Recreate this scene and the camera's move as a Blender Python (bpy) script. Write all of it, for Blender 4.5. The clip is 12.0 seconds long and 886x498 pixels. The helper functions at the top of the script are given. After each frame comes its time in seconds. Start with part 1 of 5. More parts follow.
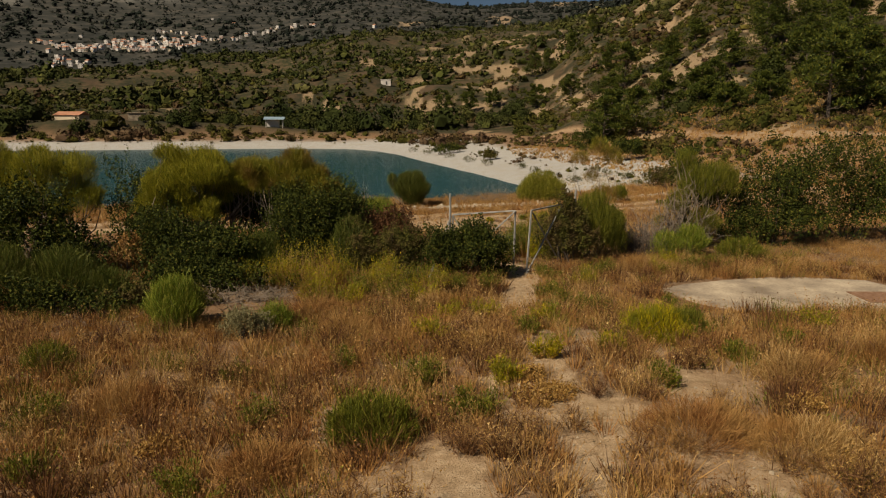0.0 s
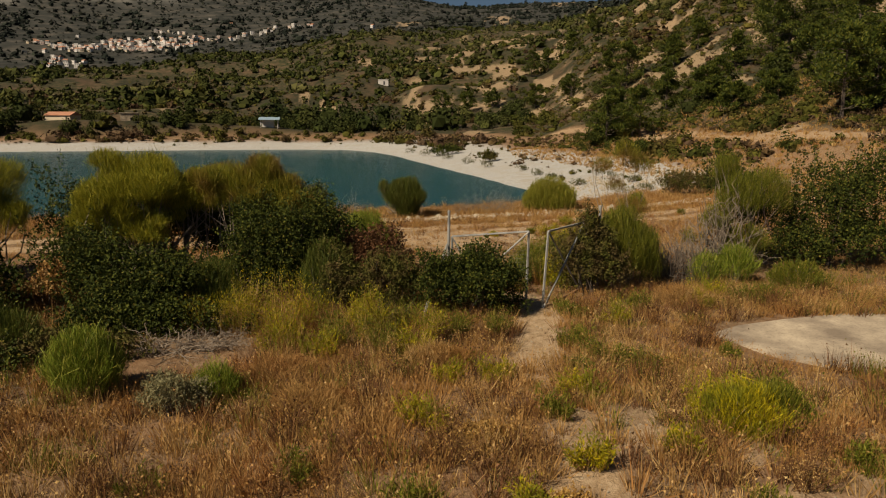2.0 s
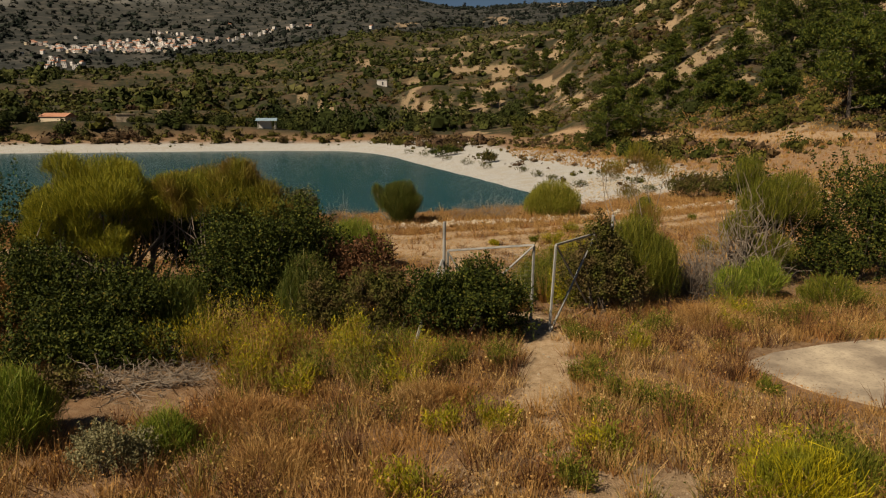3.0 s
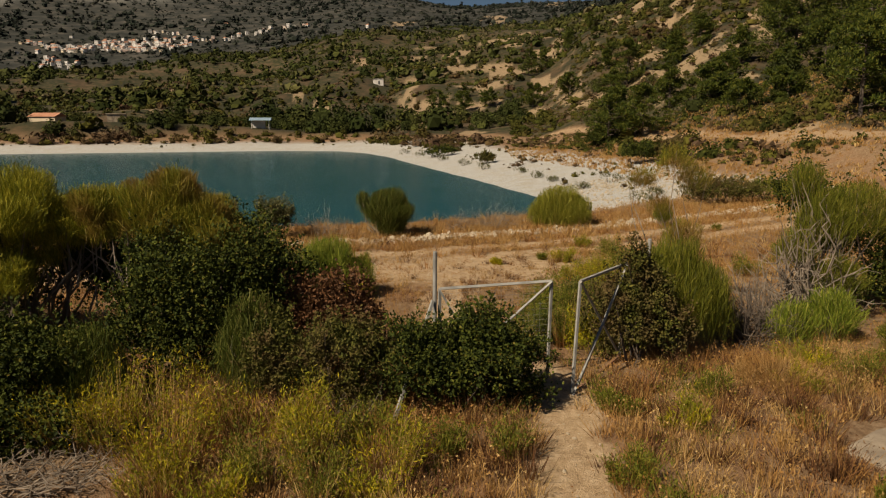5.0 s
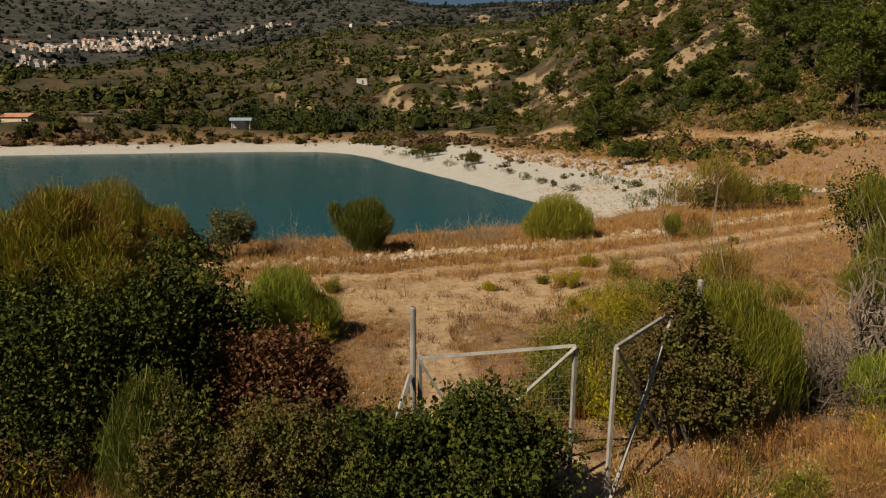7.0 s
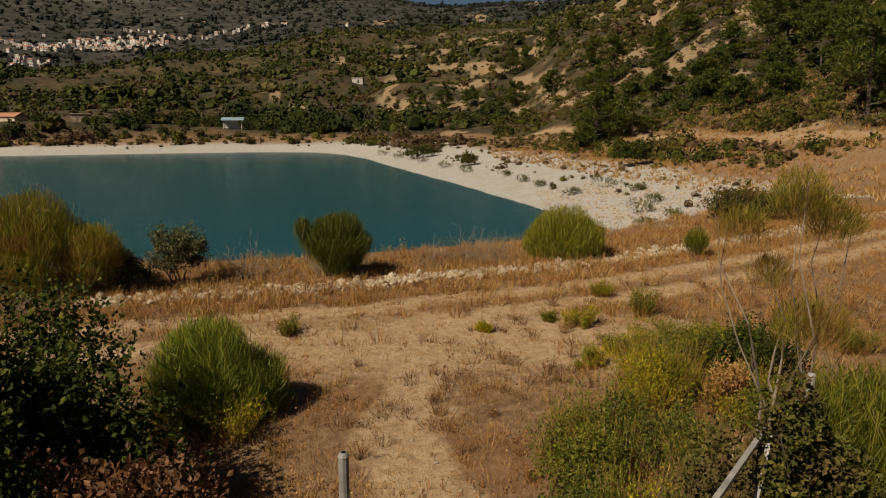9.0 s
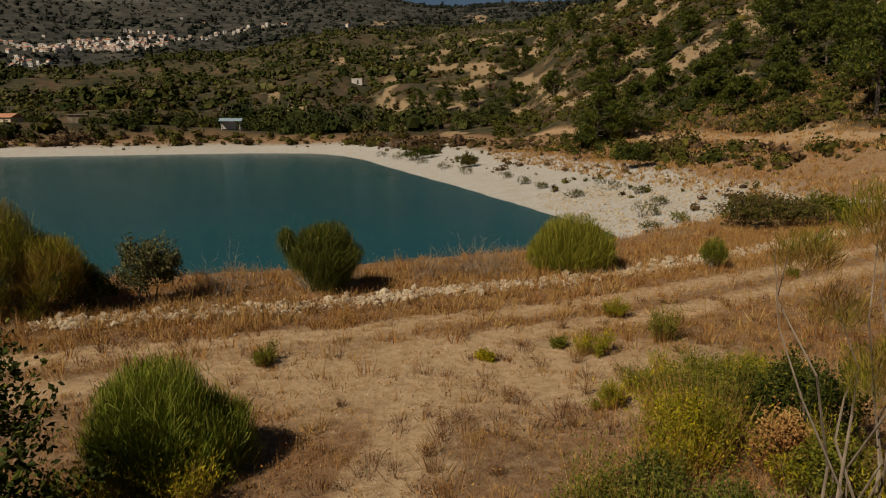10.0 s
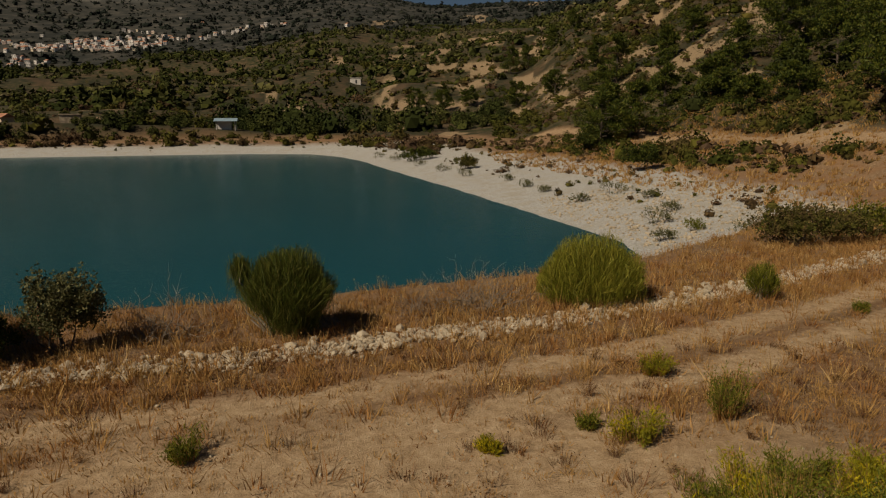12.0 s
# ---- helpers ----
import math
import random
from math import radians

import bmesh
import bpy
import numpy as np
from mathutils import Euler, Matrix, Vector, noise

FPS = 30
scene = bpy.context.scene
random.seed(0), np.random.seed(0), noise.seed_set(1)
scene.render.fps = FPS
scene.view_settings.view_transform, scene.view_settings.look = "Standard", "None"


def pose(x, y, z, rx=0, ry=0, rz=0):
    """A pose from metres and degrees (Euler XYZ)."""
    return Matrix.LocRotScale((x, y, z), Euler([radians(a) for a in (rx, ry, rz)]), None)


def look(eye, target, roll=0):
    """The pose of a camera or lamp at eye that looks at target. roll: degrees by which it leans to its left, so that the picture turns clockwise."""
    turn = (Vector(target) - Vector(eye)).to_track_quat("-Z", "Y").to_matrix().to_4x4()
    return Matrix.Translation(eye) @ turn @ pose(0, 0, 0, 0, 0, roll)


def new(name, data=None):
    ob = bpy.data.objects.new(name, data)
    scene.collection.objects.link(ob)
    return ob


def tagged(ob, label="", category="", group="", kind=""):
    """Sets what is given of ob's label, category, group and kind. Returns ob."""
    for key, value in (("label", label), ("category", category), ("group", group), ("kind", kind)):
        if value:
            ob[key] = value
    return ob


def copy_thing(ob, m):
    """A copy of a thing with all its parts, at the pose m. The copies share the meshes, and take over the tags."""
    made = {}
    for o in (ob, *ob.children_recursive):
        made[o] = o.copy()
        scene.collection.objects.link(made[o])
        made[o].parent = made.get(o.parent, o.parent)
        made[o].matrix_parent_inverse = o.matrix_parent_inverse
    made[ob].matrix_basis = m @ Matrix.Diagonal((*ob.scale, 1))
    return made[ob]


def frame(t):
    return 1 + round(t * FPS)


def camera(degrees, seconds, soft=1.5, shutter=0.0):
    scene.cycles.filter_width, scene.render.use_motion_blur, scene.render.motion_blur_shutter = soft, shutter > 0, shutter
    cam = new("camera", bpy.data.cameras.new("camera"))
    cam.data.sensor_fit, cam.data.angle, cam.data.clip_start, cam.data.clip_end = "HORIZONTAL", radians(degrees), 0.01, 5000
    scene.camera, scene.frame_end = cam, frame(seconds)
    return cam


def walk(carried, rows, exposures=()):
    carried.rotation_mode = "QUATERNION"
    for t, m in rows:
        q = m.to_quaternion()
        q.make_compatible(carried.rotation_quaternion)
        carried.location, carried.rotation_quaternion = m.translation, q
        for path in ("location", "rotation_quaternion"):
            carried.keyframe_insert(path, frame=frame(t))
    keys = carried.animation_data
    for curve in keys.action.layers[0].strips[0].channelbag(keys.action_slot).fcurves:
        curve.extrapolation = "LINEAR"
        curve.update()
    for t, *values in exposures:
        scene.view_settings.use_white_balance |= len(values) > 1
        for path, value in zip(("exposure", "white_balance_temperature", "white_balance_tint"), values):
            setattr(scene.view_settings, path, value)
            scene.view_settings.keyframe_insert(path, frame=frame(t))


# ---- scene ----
cam = camera(66.4, 12.0, 1.15)
PATH = [
    (0, (0.196, -0.283, 4.831), (0.194, 1.68, 4.449), 0.2),
    (0.5, (0.198, 0.665, 4.83), (0.198, 2.628, 4.448), 0.1),
    (1, (0.187, 1.667, 4.83), (0.186, 3.63, 4.447), 0.2),
    (1.5, (0.172, 2.69, 4.827), (0.173, 4.653, 4.445), 0.2),
    (2, (0.221, 3.724, 4.816), (0.224, 5.687, 4.435), 0.2),
    (2.5, (0.262, 4.72, 4.804), (0.266, 6.684, 4.423), 0.2),
    (3, (0.33, 5.663, 4.796), (0.335, 7.626, 4.417), 0.1),
    (5, (0.469, 9.325, 4.78), (0.481, 11.288, 4.399), 0.0),
    (5.5, (0.504, 10.202, 4.784), (0.525, 12.165, 4.402), 0.0),
    (6, (0.533, 11.053, 4.792), (0.564, 13.016, 4.41), -0.0),
    (6.5, (0.578, 11.928, 4.796), (0.62, 13.89, 4.413), -0.0),
    (7, (0.548, 12.815, 4.798), (0.603, 14.777, 4.416), -0.1),
    (9, (0.963, 16.532, 4.807), (1.027, 18.494, 4.424), -0.1),
    (9.5, (1.052, 17.454, 4.814), (1.116, 19.416, 4.433), -0.1),
    (10, (1.096, 18.334, 4.813), (1.16, 20.297, 4.432), -0.1),
    (10.5, (1.165, 19.229, 4.814), (1.228, 21.191, 4.433), -0.2),
    (11, (1.239, 20.126, 4.815), (1.303, 22.088, 4.434), -0.2),
    (11.5, (1.321, 21.117, 4.825), (1.385, 23.079, 4.444), -0.1),
    (12, (1.392, 22.109, 4.83), (1.457, 24.071, 4.449), -0.1),
]
# seconds, stops, white balance
EXPOSURES = [(0, 0.02, 7400, 12), (2.5, 0.15, 7400, 12), (5.5, 0.2, 7400, 12), (7, 0.2, 7400, 12), (9.5, -0.07, 7400, 12), (12, -0.48, 7400, 12)]
walk(cam, [(t, look(eye, target, roll)) for t, eye, target, roll in PATH], EXPOSURES)

# ---- world, sun, exposure ----
SUN_AZIMUTH, SUN_HEIGHT = radians(230), radians(45)
world = bpy.data.worlds.new("sky")
scene.world = world
world.use_nodes = True
sky = world.node_tree.nodes.new("ShaderNodeTexSky")
sky.sky_type, sky.sun_disc = "NISHITA", False
sky.ozone_density, sky.dust_density, sky.altitude = 6.0, 0.1, 400
sky.sun_elevation, sky.sun_rotation = SUN_HEIGHT, SUN_AZIMUTH
backdrop_node = world.node_tree.nodes["Background"]
backdrop_node.inputs["Strength"].default_value = 0.027
world.node_tree.links.new(sky.outputs["Color"], backdrop_node.inputs["Color"])
sun_data = bpy.data.lights.new("sun", "SUN")
sun_data.energy, sun_data.angle, sun_data.color = 5.3, radians(0.6), (1.0, 0.92, 0.78)
sun = new("sun", sun_data)
toward = Vector((math.sin(SUN_AZIMUTH) * math.cos(SUN_HEIGHT), math.cos(SUN_AZIMUTH) * math.cos(SUN_HEIGHT), math.sin(SUN_HEIGHT)))
sun.matrix_world = look(toward * 300, (0, 0, 0))

# ---- small tools ----
def ease(a, b, x):
    t = np.clip((x - a) / (b - a), 0, 1)
    return t * t * (3 - 2 * t)


def lattice(ix, iy, seed):
    h = np.sin(ix * 127.1 + iy * 311.7 + seed * 74.7) * 43758.5453
    return h - np.floor(h)


def value_noise(x, y, seed):
    ix, iy = np.floor(x), np.floor(y)
    u, v = x - ix, y - iy
    u, v = u * u * (3 - 2 * u), v * v * (3 - 2 * v)
    low = lattice(ix, iy, seed) * (1 - u) + lattice(ix + 1, iy, seed) * u
    high = lattice(ix, iy + 1, seed) * (1 - u) + lattice(ix + 1, iy + 1, seed) * u
    return low * (1 - v) + high * v


def fbm(x, y, size, octaves=4, seed=1):
    total, weight, norm = 0.0, 1.0, 0.0
    for n in range(octaves):
        total = total + weight * value_noise(x / size + 17.3 * n, y / size - 9.1 * n, seed + n)
        norm += weight
        size, weight = size * 0.5, weight * 0.55
    return total / norm


def mesh_of(name, verts, faces, material=None, shade=False):
    """A mesh from an array of places and one of faces with the same number of corners."""
    verts, faces = np.asarray(verts, np.float32), np.asarray(faces, np.int32)
    me = bpy.data.meshes.new(name)
    me.vertices.add(len(verts))
    me.vertices.foreach_set("co", verts.ravel())
    me.loops.add(faces.size)
    me.loops.foreach_set("vertex_index", faces.ravel())
    me.polygons.add(len(faces))
    me.polygons.foreach_set("loop_start", np.arange(0, faces.size, faces.shape[1], dtype=np.int32))
    me.polygons.foreach_set("use_smooth", np.full(len(faces), shade))
    me.update(calc_edges=True)
    me.validate()
    if material:
        me.materials.append(material)
    return me


def joined(pieces):
    """Joins pairs of places and faces into one pair."""
    verts, faces, n = [], [], 0
    for v, f in pieces:
        verts.append(v)
        faces.append(np.asarray(f) + n)
        n += len(v)
    return np.concatenate(verts), np.concatenate(faces)


def part(name, pair, material, parent=None, label="", shade=False):
    ob = new(name, mesh_of(name, pair[0], pair[1], material, shade))
    ob.parent = parent
    return tagged(ob, label=label)


def thing(name, place, label, category, group="", turn=0.0):
    ob = new(name)
    ob.empty_display_size = 0.2
    ob.matrix_basis = pose(*place, 0, 0, turn)
    return tagged(ob, label, category, group)


def unit(v):
    return v / np.maximum(np.linalg.norm(v, axis=-1, keepdims=True), 1e-9)


def leaves(at, out, length, width, r):
    """Diamond leaves at places, pointing roughly along out."""
    n = len(at)
    along = unit(out + r.normal(0, 0.55, (n, 3)))
    side = unit(np.cross(along, r.normal(0, 1, (n, 3))))
    up = np.cross(side, along)
    size = r.uniform(0.7, 1.3, (n, 1))
    a, w = along * length * size, side * width * size * 0.5
    verts = np.stack([at, at + a * 0.45 + w + up * width * 0.15, at + a, at + a * 0.45 - w + up * width * 0.15], 1).reshape(-1, 3)
    return verts, np.arange(4 * n).reshape(-1, 4)


def slivers(base, tip, width, r):
    """Thin straight stems of one triangle each."""
    n = len(base)
    side = unit(np.cross(tip - base, r.normal(0, 1, (n, 3)))) * (np.asarray(width) * np.ones(n))[:, None] * 0.5
    return np.stack([base - side, base + side, tip], 1).reshape(-1, 3), np.arange(3 * n).reshape(-1, 3)


def scales(at, out, size, r):
    """Single triangles that stand for sprays of leaves far off."""
    n = len(at)
    along = unit(out + r.normal(0, 0.7, (n, 3)))
    side = unit(np.cross(along, r.normal(0, 1, (n, 3))))
    s = (np.asarray(size) * np.ones(n))[:, None] * r.uniform(0.7, 1.3, (n, 1))
    return np.stack([at - side * s * 0.45, at + side * s * 0.45, at + along * s], 1).reshape(-1, 3), np.arange(3 * n).reshape(-1, 3)


def tube(points, r0, r1, sides=6):
    """A tapered tube along points, with closed ends left to taper."""
    p = np.asarray(points, float)
    n = len(p)
    ahead = unit(np.gradient(p, axis=0))
    ref = np.array([0.31, 0.87, 0.37])
    a = unit(np.cross(ahead, ref))
    b = np.cross(ahead, a)
    radius = np.linspace(r0, r1, n)[:, None, None]
    ang = np.linspace(0, 2 * np.pi, sides, endpoint=False)
    ring = p[:, None] + radius * (np.cos(ang)[None, :, None] * a[:, None] + np.sin(ang)[None, :, None] * b[:, None])
    k, s = np.meshgrid(np.arange(n - 1), np.arange(sides), indexing="ij")
    t = (s + 1) % sides
    faces = np.stack([k * sides + s, k * sides + t, (k + 1) * sides + t, (k + 1) * sides + s], -1).reshape(-1, 4)
    caps = [[0, 1, 2, 3]] if sides == 4 else []
    if sides == 4:
        caps.append([(n - 1) * 4 + q for q in (3, 2, 1, 0)])
        faces = np.concatenate([faces, caps])
    return ring.reshape(-1, 3), faces


def crooked(start, end, bend, r, n=5):
    t = np.linspace(0, 1, n)[:, None]
    p = np.asarray(start) * (1 - t) + np.asarray(end) * t
    length = np.linalg.norm(np.subtract(end, start))
    return p + r.normal(0, bend, (n, 3)) * length * np.sin(np.pi * t * 0.9)


def box(x, y, z, sx, sy, sz):
    """A box whose base centre is x, y, z."""
    c = np.array([[i, j, k] for k in (0, 1) for j in (-0.5, 0.5) for i in (-0.5, 0.5)]) * [sx, sy, sz] + [x, y, z]
    return c, np.array([[0, 2, 3, 1], [4, 5, 7, 6], [0, 1, 5, 4], [1, 3, 7, 5], [3, 2, 6, 7], [2, 0, 4, 6]])


# ---- materials ----
def shader(name):
    mat = bpy.data.materials.new(name)
    mat.use_nodes = True
    nodes, links = mat.node_tree.nodes, mat.node_tree.links
    return mat, nodes, links, nodes["Principled BSDF"]


def mixed(nodes, links, a, b, factor):
    m = nodes.new("ShaderNodeMix")
    m.data_type = "RGBA"
    for socket, value in ((m.inputs["A"], a), (m.inputs["B"], b), (m.inputs["Factor"], factor)):
        if isinstance(value, (tuple, float, int)):
            socket.default_value = (*value, 1) if isinstance(value, tuple) else value
        else:
            links.new(value, socket)
    return m.outputs["Result"]


def ramp(nodes, links, source, stops):
    node = nodes.new("ShaderNodeValToRGB")
    band = node.color_ramp
    while len(band.elements) < len(stops):
        band.elements.new(0.5)
    for element, (at, colour) in zip(band.elements, stops):
        element.position, element.color = at, (*colour, 1)
    links.new(source, node.inputs["Fac"])
    return node.outputs["Color"]


def grain(nodes, links, size, detail=4.0, rough=0.6):
    """Noise at a real size in metres, by the place in the world."""
    where = nodes.new("ShaderNodeNewGeometry")
    n = nodes.new("ShaderNodeTexNoise")
    n.inputs["Scale"].default_value, n.inputs["Detail"].default_value, n.inputs["Roughness"].default_value = 1.0 / size, detail, rough
    links.new(where.outputs["Position"], n.inputs["Vector"])
    return n.outputs["Fac"]


def relief(nodes, links, bsdf, height, strength, distance):
    b = nodes.new("ShaderNodeBump")
    b.inputs["Strength"].default_value, b.inputs["Distance"].default_value = strength, distance
    links.new(height, b.inputs["Height"])
    links.new(b.outputs["Normal"], bsdf.inputs["Normal"])


def foliage(name, stops, patch=None, shine=0.55, clear=0.25):
    """Leaves: a colour of its own for every leaf, with larger patches, and light that comes through."""
    mat, nodes, links, bsdf = shader(name)
    geo = nodes.new("ShaderNodeNewGeometry")
    colour = ramp(nodes, links, geo.outputs["Random Per Island"], stops)
    if patch:
        fac = ramp(nodes, links, grain(nodes, links, patch[1], 3.0), [(0.42, (0, 0, 0)), (0.62, (1, 1, 1))])
        colour = mixed(nodes, links, colour, patch[0], fac)
    links.new(colour, bsdf.inputs["Base Color"])
    bsdf.inputs["Roughness"].default_value = shine
    bsdf.inputs["Specular IOR Level"].default_value = 0.15
    if clear:
        thin = nodes.new("ShaderNodeBsdfTranslucent")
        links.new(colour, thin.inputs["Color"])
        both = nodes.new("ShaderNodeMixShader")
        both.inputs["Fac"].default_value = clear
        links.new(bsdf.outputs["BSDF"], both.inputs[1])
        links.new(thin.outputs["BSDF"], both.inputs[2])
        links.new(both.outputs["Shader"], nodes["Material Output"].inputs["Surface"])
    return mat


def surface(name, a, b, size, rough=0.9, bump=0.4, depth=0.02, metal=0.0, fine=0.2):
    """A plain rough surface: two colours in patches, fine grain and relief."""
    mat, nodes, links, bsdf = shader(name)
    patches = ramp(nodes, links, grain(nodes, links, size, 5.0), [(0.35, a), (0.65, b)])
    speck = grain(nodes, links, size * 0.06, 3.0, 0.7)
    dark = tuple(0.55 * v for v in a)
    colour = mixed(nodes, links, patches, dark, ramp(nodes, links, speck, [(0.5, (0, 0, 0)), (0.75, (fine, fine, fine))]))
    links.new(colour, bsdf.inputs["Base Color"])
    bsdf.inputs["Roughness"].default_value, bsdf.inputs["Metallic"].default_value = rough, metal
    relief(nodes, links, bsdf, speck, bump, depth)
    return mat


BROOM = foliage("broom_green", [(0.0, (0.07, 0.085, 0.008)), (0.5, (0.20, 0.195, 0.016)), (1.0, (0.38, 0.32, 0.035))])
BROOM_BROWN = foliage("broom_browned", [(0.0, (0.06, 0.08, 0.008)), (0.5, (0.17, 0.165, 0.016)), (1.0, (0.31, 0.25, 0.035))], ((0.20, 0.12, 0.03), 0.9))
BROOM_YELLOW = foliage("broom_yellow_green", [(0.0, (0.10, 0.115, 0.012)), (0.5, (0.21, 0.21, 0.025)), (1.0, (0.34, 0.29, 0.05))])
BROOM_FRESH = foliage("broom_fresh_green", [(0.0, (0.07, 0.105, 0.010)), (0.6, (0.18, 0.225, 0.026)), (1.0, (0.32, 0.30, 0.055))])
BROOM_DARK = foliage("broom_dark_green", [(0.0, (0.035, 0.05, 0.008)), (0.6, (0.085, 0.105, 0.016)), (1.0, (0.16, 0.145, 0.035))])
LENTISK = foliage("lentisk_leaf", [(0.0, (0.014, 0.021, 0.004)), (0.6, (0.042, 0.056, 0.008)), (0.92, (0.09, 0.10, 0.013)), (1.0, (0.14, 0.11, 0.02))], None, 0.8, 0.12)
IVY = foliage("creeper_leaf", [(0.0, (0.03, 0.036, 0.007)), (0.6, (0.08, 0.084, 0.014)), (1.0, (0.15, 0.13, 0.028))], ((0.10, 0.068, 0.026), 0.5), 0.8, 0.15)
OLIVE = foliage("olive_leaf", [(0.0, (0.05, 0.055, 0.02)), (0.6, (0.11, 0.11, 0.045)), (1.0, (0.2, 0.18, 0.08))])
WEED = foliage("yellow_weed", [(0.0, (0.10, 0.11, 0.008)), (0.5, (0.30, 0.25, 0.012)), (1.0, (0.55, 0.42, 0.02))], ((0.17, 0.17, 0.015), 0.5))
WEED_GREEN = foliage("green_weed", [(0.0, (0.055, 0.068, 0.008)), (0.6, (0.13, 0.14, 0.015)), (1.0, (0.24, 0.21, 0.032))])
GREY_HERB = foliage("grey_herb", [(0.0, (0.14, 0.13, 0.06)), (1.0, (0.30, 0.27, 0.14))])
RUSTY = foliage("withered_leaf", [(0.0, (0.055, 0.028, 0.013)), (0.7, (0.15, 0.068, 0.03)), (1.0, (0.26, 0.13, 0.06))])
STRAW = foliage("straw", [(0.0, (0.20, 0.11, 0.032)), (0.5, (0.40, 0.24, 0.085)), (1.0, (0.60, 0.42, 0.19))], ((0.30, 0.15, 0.045), 1.2), 0.8, 0.2)
RUST_GRASS = foliage("rusty_grass", [(0.0, (0.13, 0.055, 0.018)), (0.6, (0.30, 0.135, 0.042)), (1.0, (0.46, 0.26, 0.10))], ((0.40, 0.24, 0.085), 1.0), 0.8, 0.2)
TWIG = surface("grey_twig", (0.12, 0.09, 0.065), (0.25, 0.2, 0.15), 0.3)
BARK = surface("bark", (0.06, 0.045, 0.035), (0.12, 0.09, 0.065), 0.2)
PINE = foliage("pine_needle", [(0.0, (0.018, 0.03, 0.005)), (0.55, (0.052, 0.07, 0.009)), (1.0, (0.13, 0.13, 0.02))], None, 0.6, 0.1)


def hill_foliage(name, stops):
    """Shrubs far off: a colour of its own for every shrub, with lighter and darker sprays."""
    mat, nodes, links, bsdf = shader(name)
    tone = nodes.new("ShaderNodeAttribute")
    tone.attribute_name = "tone"
    geo = nodes.new("ShaderNodeNewGeometry")
    colour = ramp(nodes, links, tone.outputs["Fac"], stops)
    spray = ramp(nodes, links, geo.outputs["Random Per Island"], [(0.0, (0.5, 0.5, 0.5)), (0.6, (1, 1, 1)), (1.0, (1.5, 1.45, 1.3))])
    times = nodes.new("ShaderNodeMix")
    times.data_type, times.blend_type = "RGBA", "MULTIPLY"
    times.inputs["Factor"].default_value = 1.0
    links.new(colour, times.inputs["A"])
    links.new(spray, times.inputs["B"])
    links.new(times.outputs["Result"], bsdf.inputs["Base Color"])
    bsdf.inputs["Roughness"].default_value = 0.8
    bsdf.inputs["Specular IOR Level"].default_value = 0.05
    return mat


HEATH = hill_foliage("heath_shrub", [(0.0, (0.02, 0.027, 0.006)), (0.3, (0.04, 0.045, 0.009)), (0.55, (0.07, 0.064, 0.014)), (0.75, (0.072, 0.043, 0.025)), (1.0, (0.11, 0.078, 0.048))])
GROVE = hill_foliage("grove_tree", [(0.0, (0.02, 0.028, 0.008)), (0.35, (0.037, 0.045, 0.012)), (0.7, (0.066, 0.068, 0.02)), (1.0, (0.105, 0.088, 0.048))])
# grey-green far trees, greyed further: distance haze put into the leaf colour
HAZED_GROVE = hill_foliage("hazed_grove_tree", [(0.0, (0.014, 0.02, 0.016)), (0.5, (0.024, 0.029, 0.023)), (1.0, (0.046, 0.046, 0.036))])
STONE = surface("pale_limestone", (0.27, 0.215, 0.145), (0.46, 0.385, 0.28), 0.25, 0.95, 0.6, 0.02)
CONCRETE = surface("weathered_concrete", (0.2, 0.155, 0.11), (0.46, 0.375, 0.265), 1.1, 0.95, 0.4, 0.015, 0.0, 0.6)
STEEL = surface("galvanised_steel", (0.19, 0.185, 0.17), (0.31, 0.3, 0.275), 0.25, 0.75, 0.1, 0.002, 0.1, 0.4)
RUST = surface("rusted_steel", (0.16, 0.075, 0.035), (0.26, 0.15, 0.09), 0.1, 0.85, 0.3, 0.004)
PLASTER = surface("white_plaster", (0.5, 0.46, 0.42), (0.7, 0.66, 0.62), 9.0)
PINK = surface("faded_pink_plaster", (0.42, 0.3, 0.25), (0.55, 0.42, 0.36), 9.0)
CREAM = surface("cream_plaster", (0.46, 0.37, 0.25), (0.6, 0.5, 0.37), 9.0)
TILE = surface("clay_roof_tile", (0.3, 0.13, 0.07), (0.42, 0.2, 0.12), 1.5)
BLUE = surface("blue_grey_sheet", (0.16, 0.24, 0.3), (0.24, 0.32, 0.38), 1.0, 0.6)
DARK = surface("dark_opening", (0.025, 0.025, 0.03), (0.04, 0.04, 0.045), 1.0, 0.5)

# ---- the ground ----
WATER_Z = -4.4
EYE_X, EYE_Y, EYE_Z = 0.7, 11.0, 4.8
# shore of the reservoir, clockwise from the far end
SHORE = np.array([(-140, 176), (-98, 187), (-62, 197), (-42, 201), (-27, 199), (-18, 187), (-11, 169), (-3, 140), (5.6, 112), (10.7, 93), (14.4, 80), (16.5, 71), (15.5, 63), (11, 56), (4, 50), (-6, 46.5), (-20, 43.5), (-45, 40), (-140, 30)])
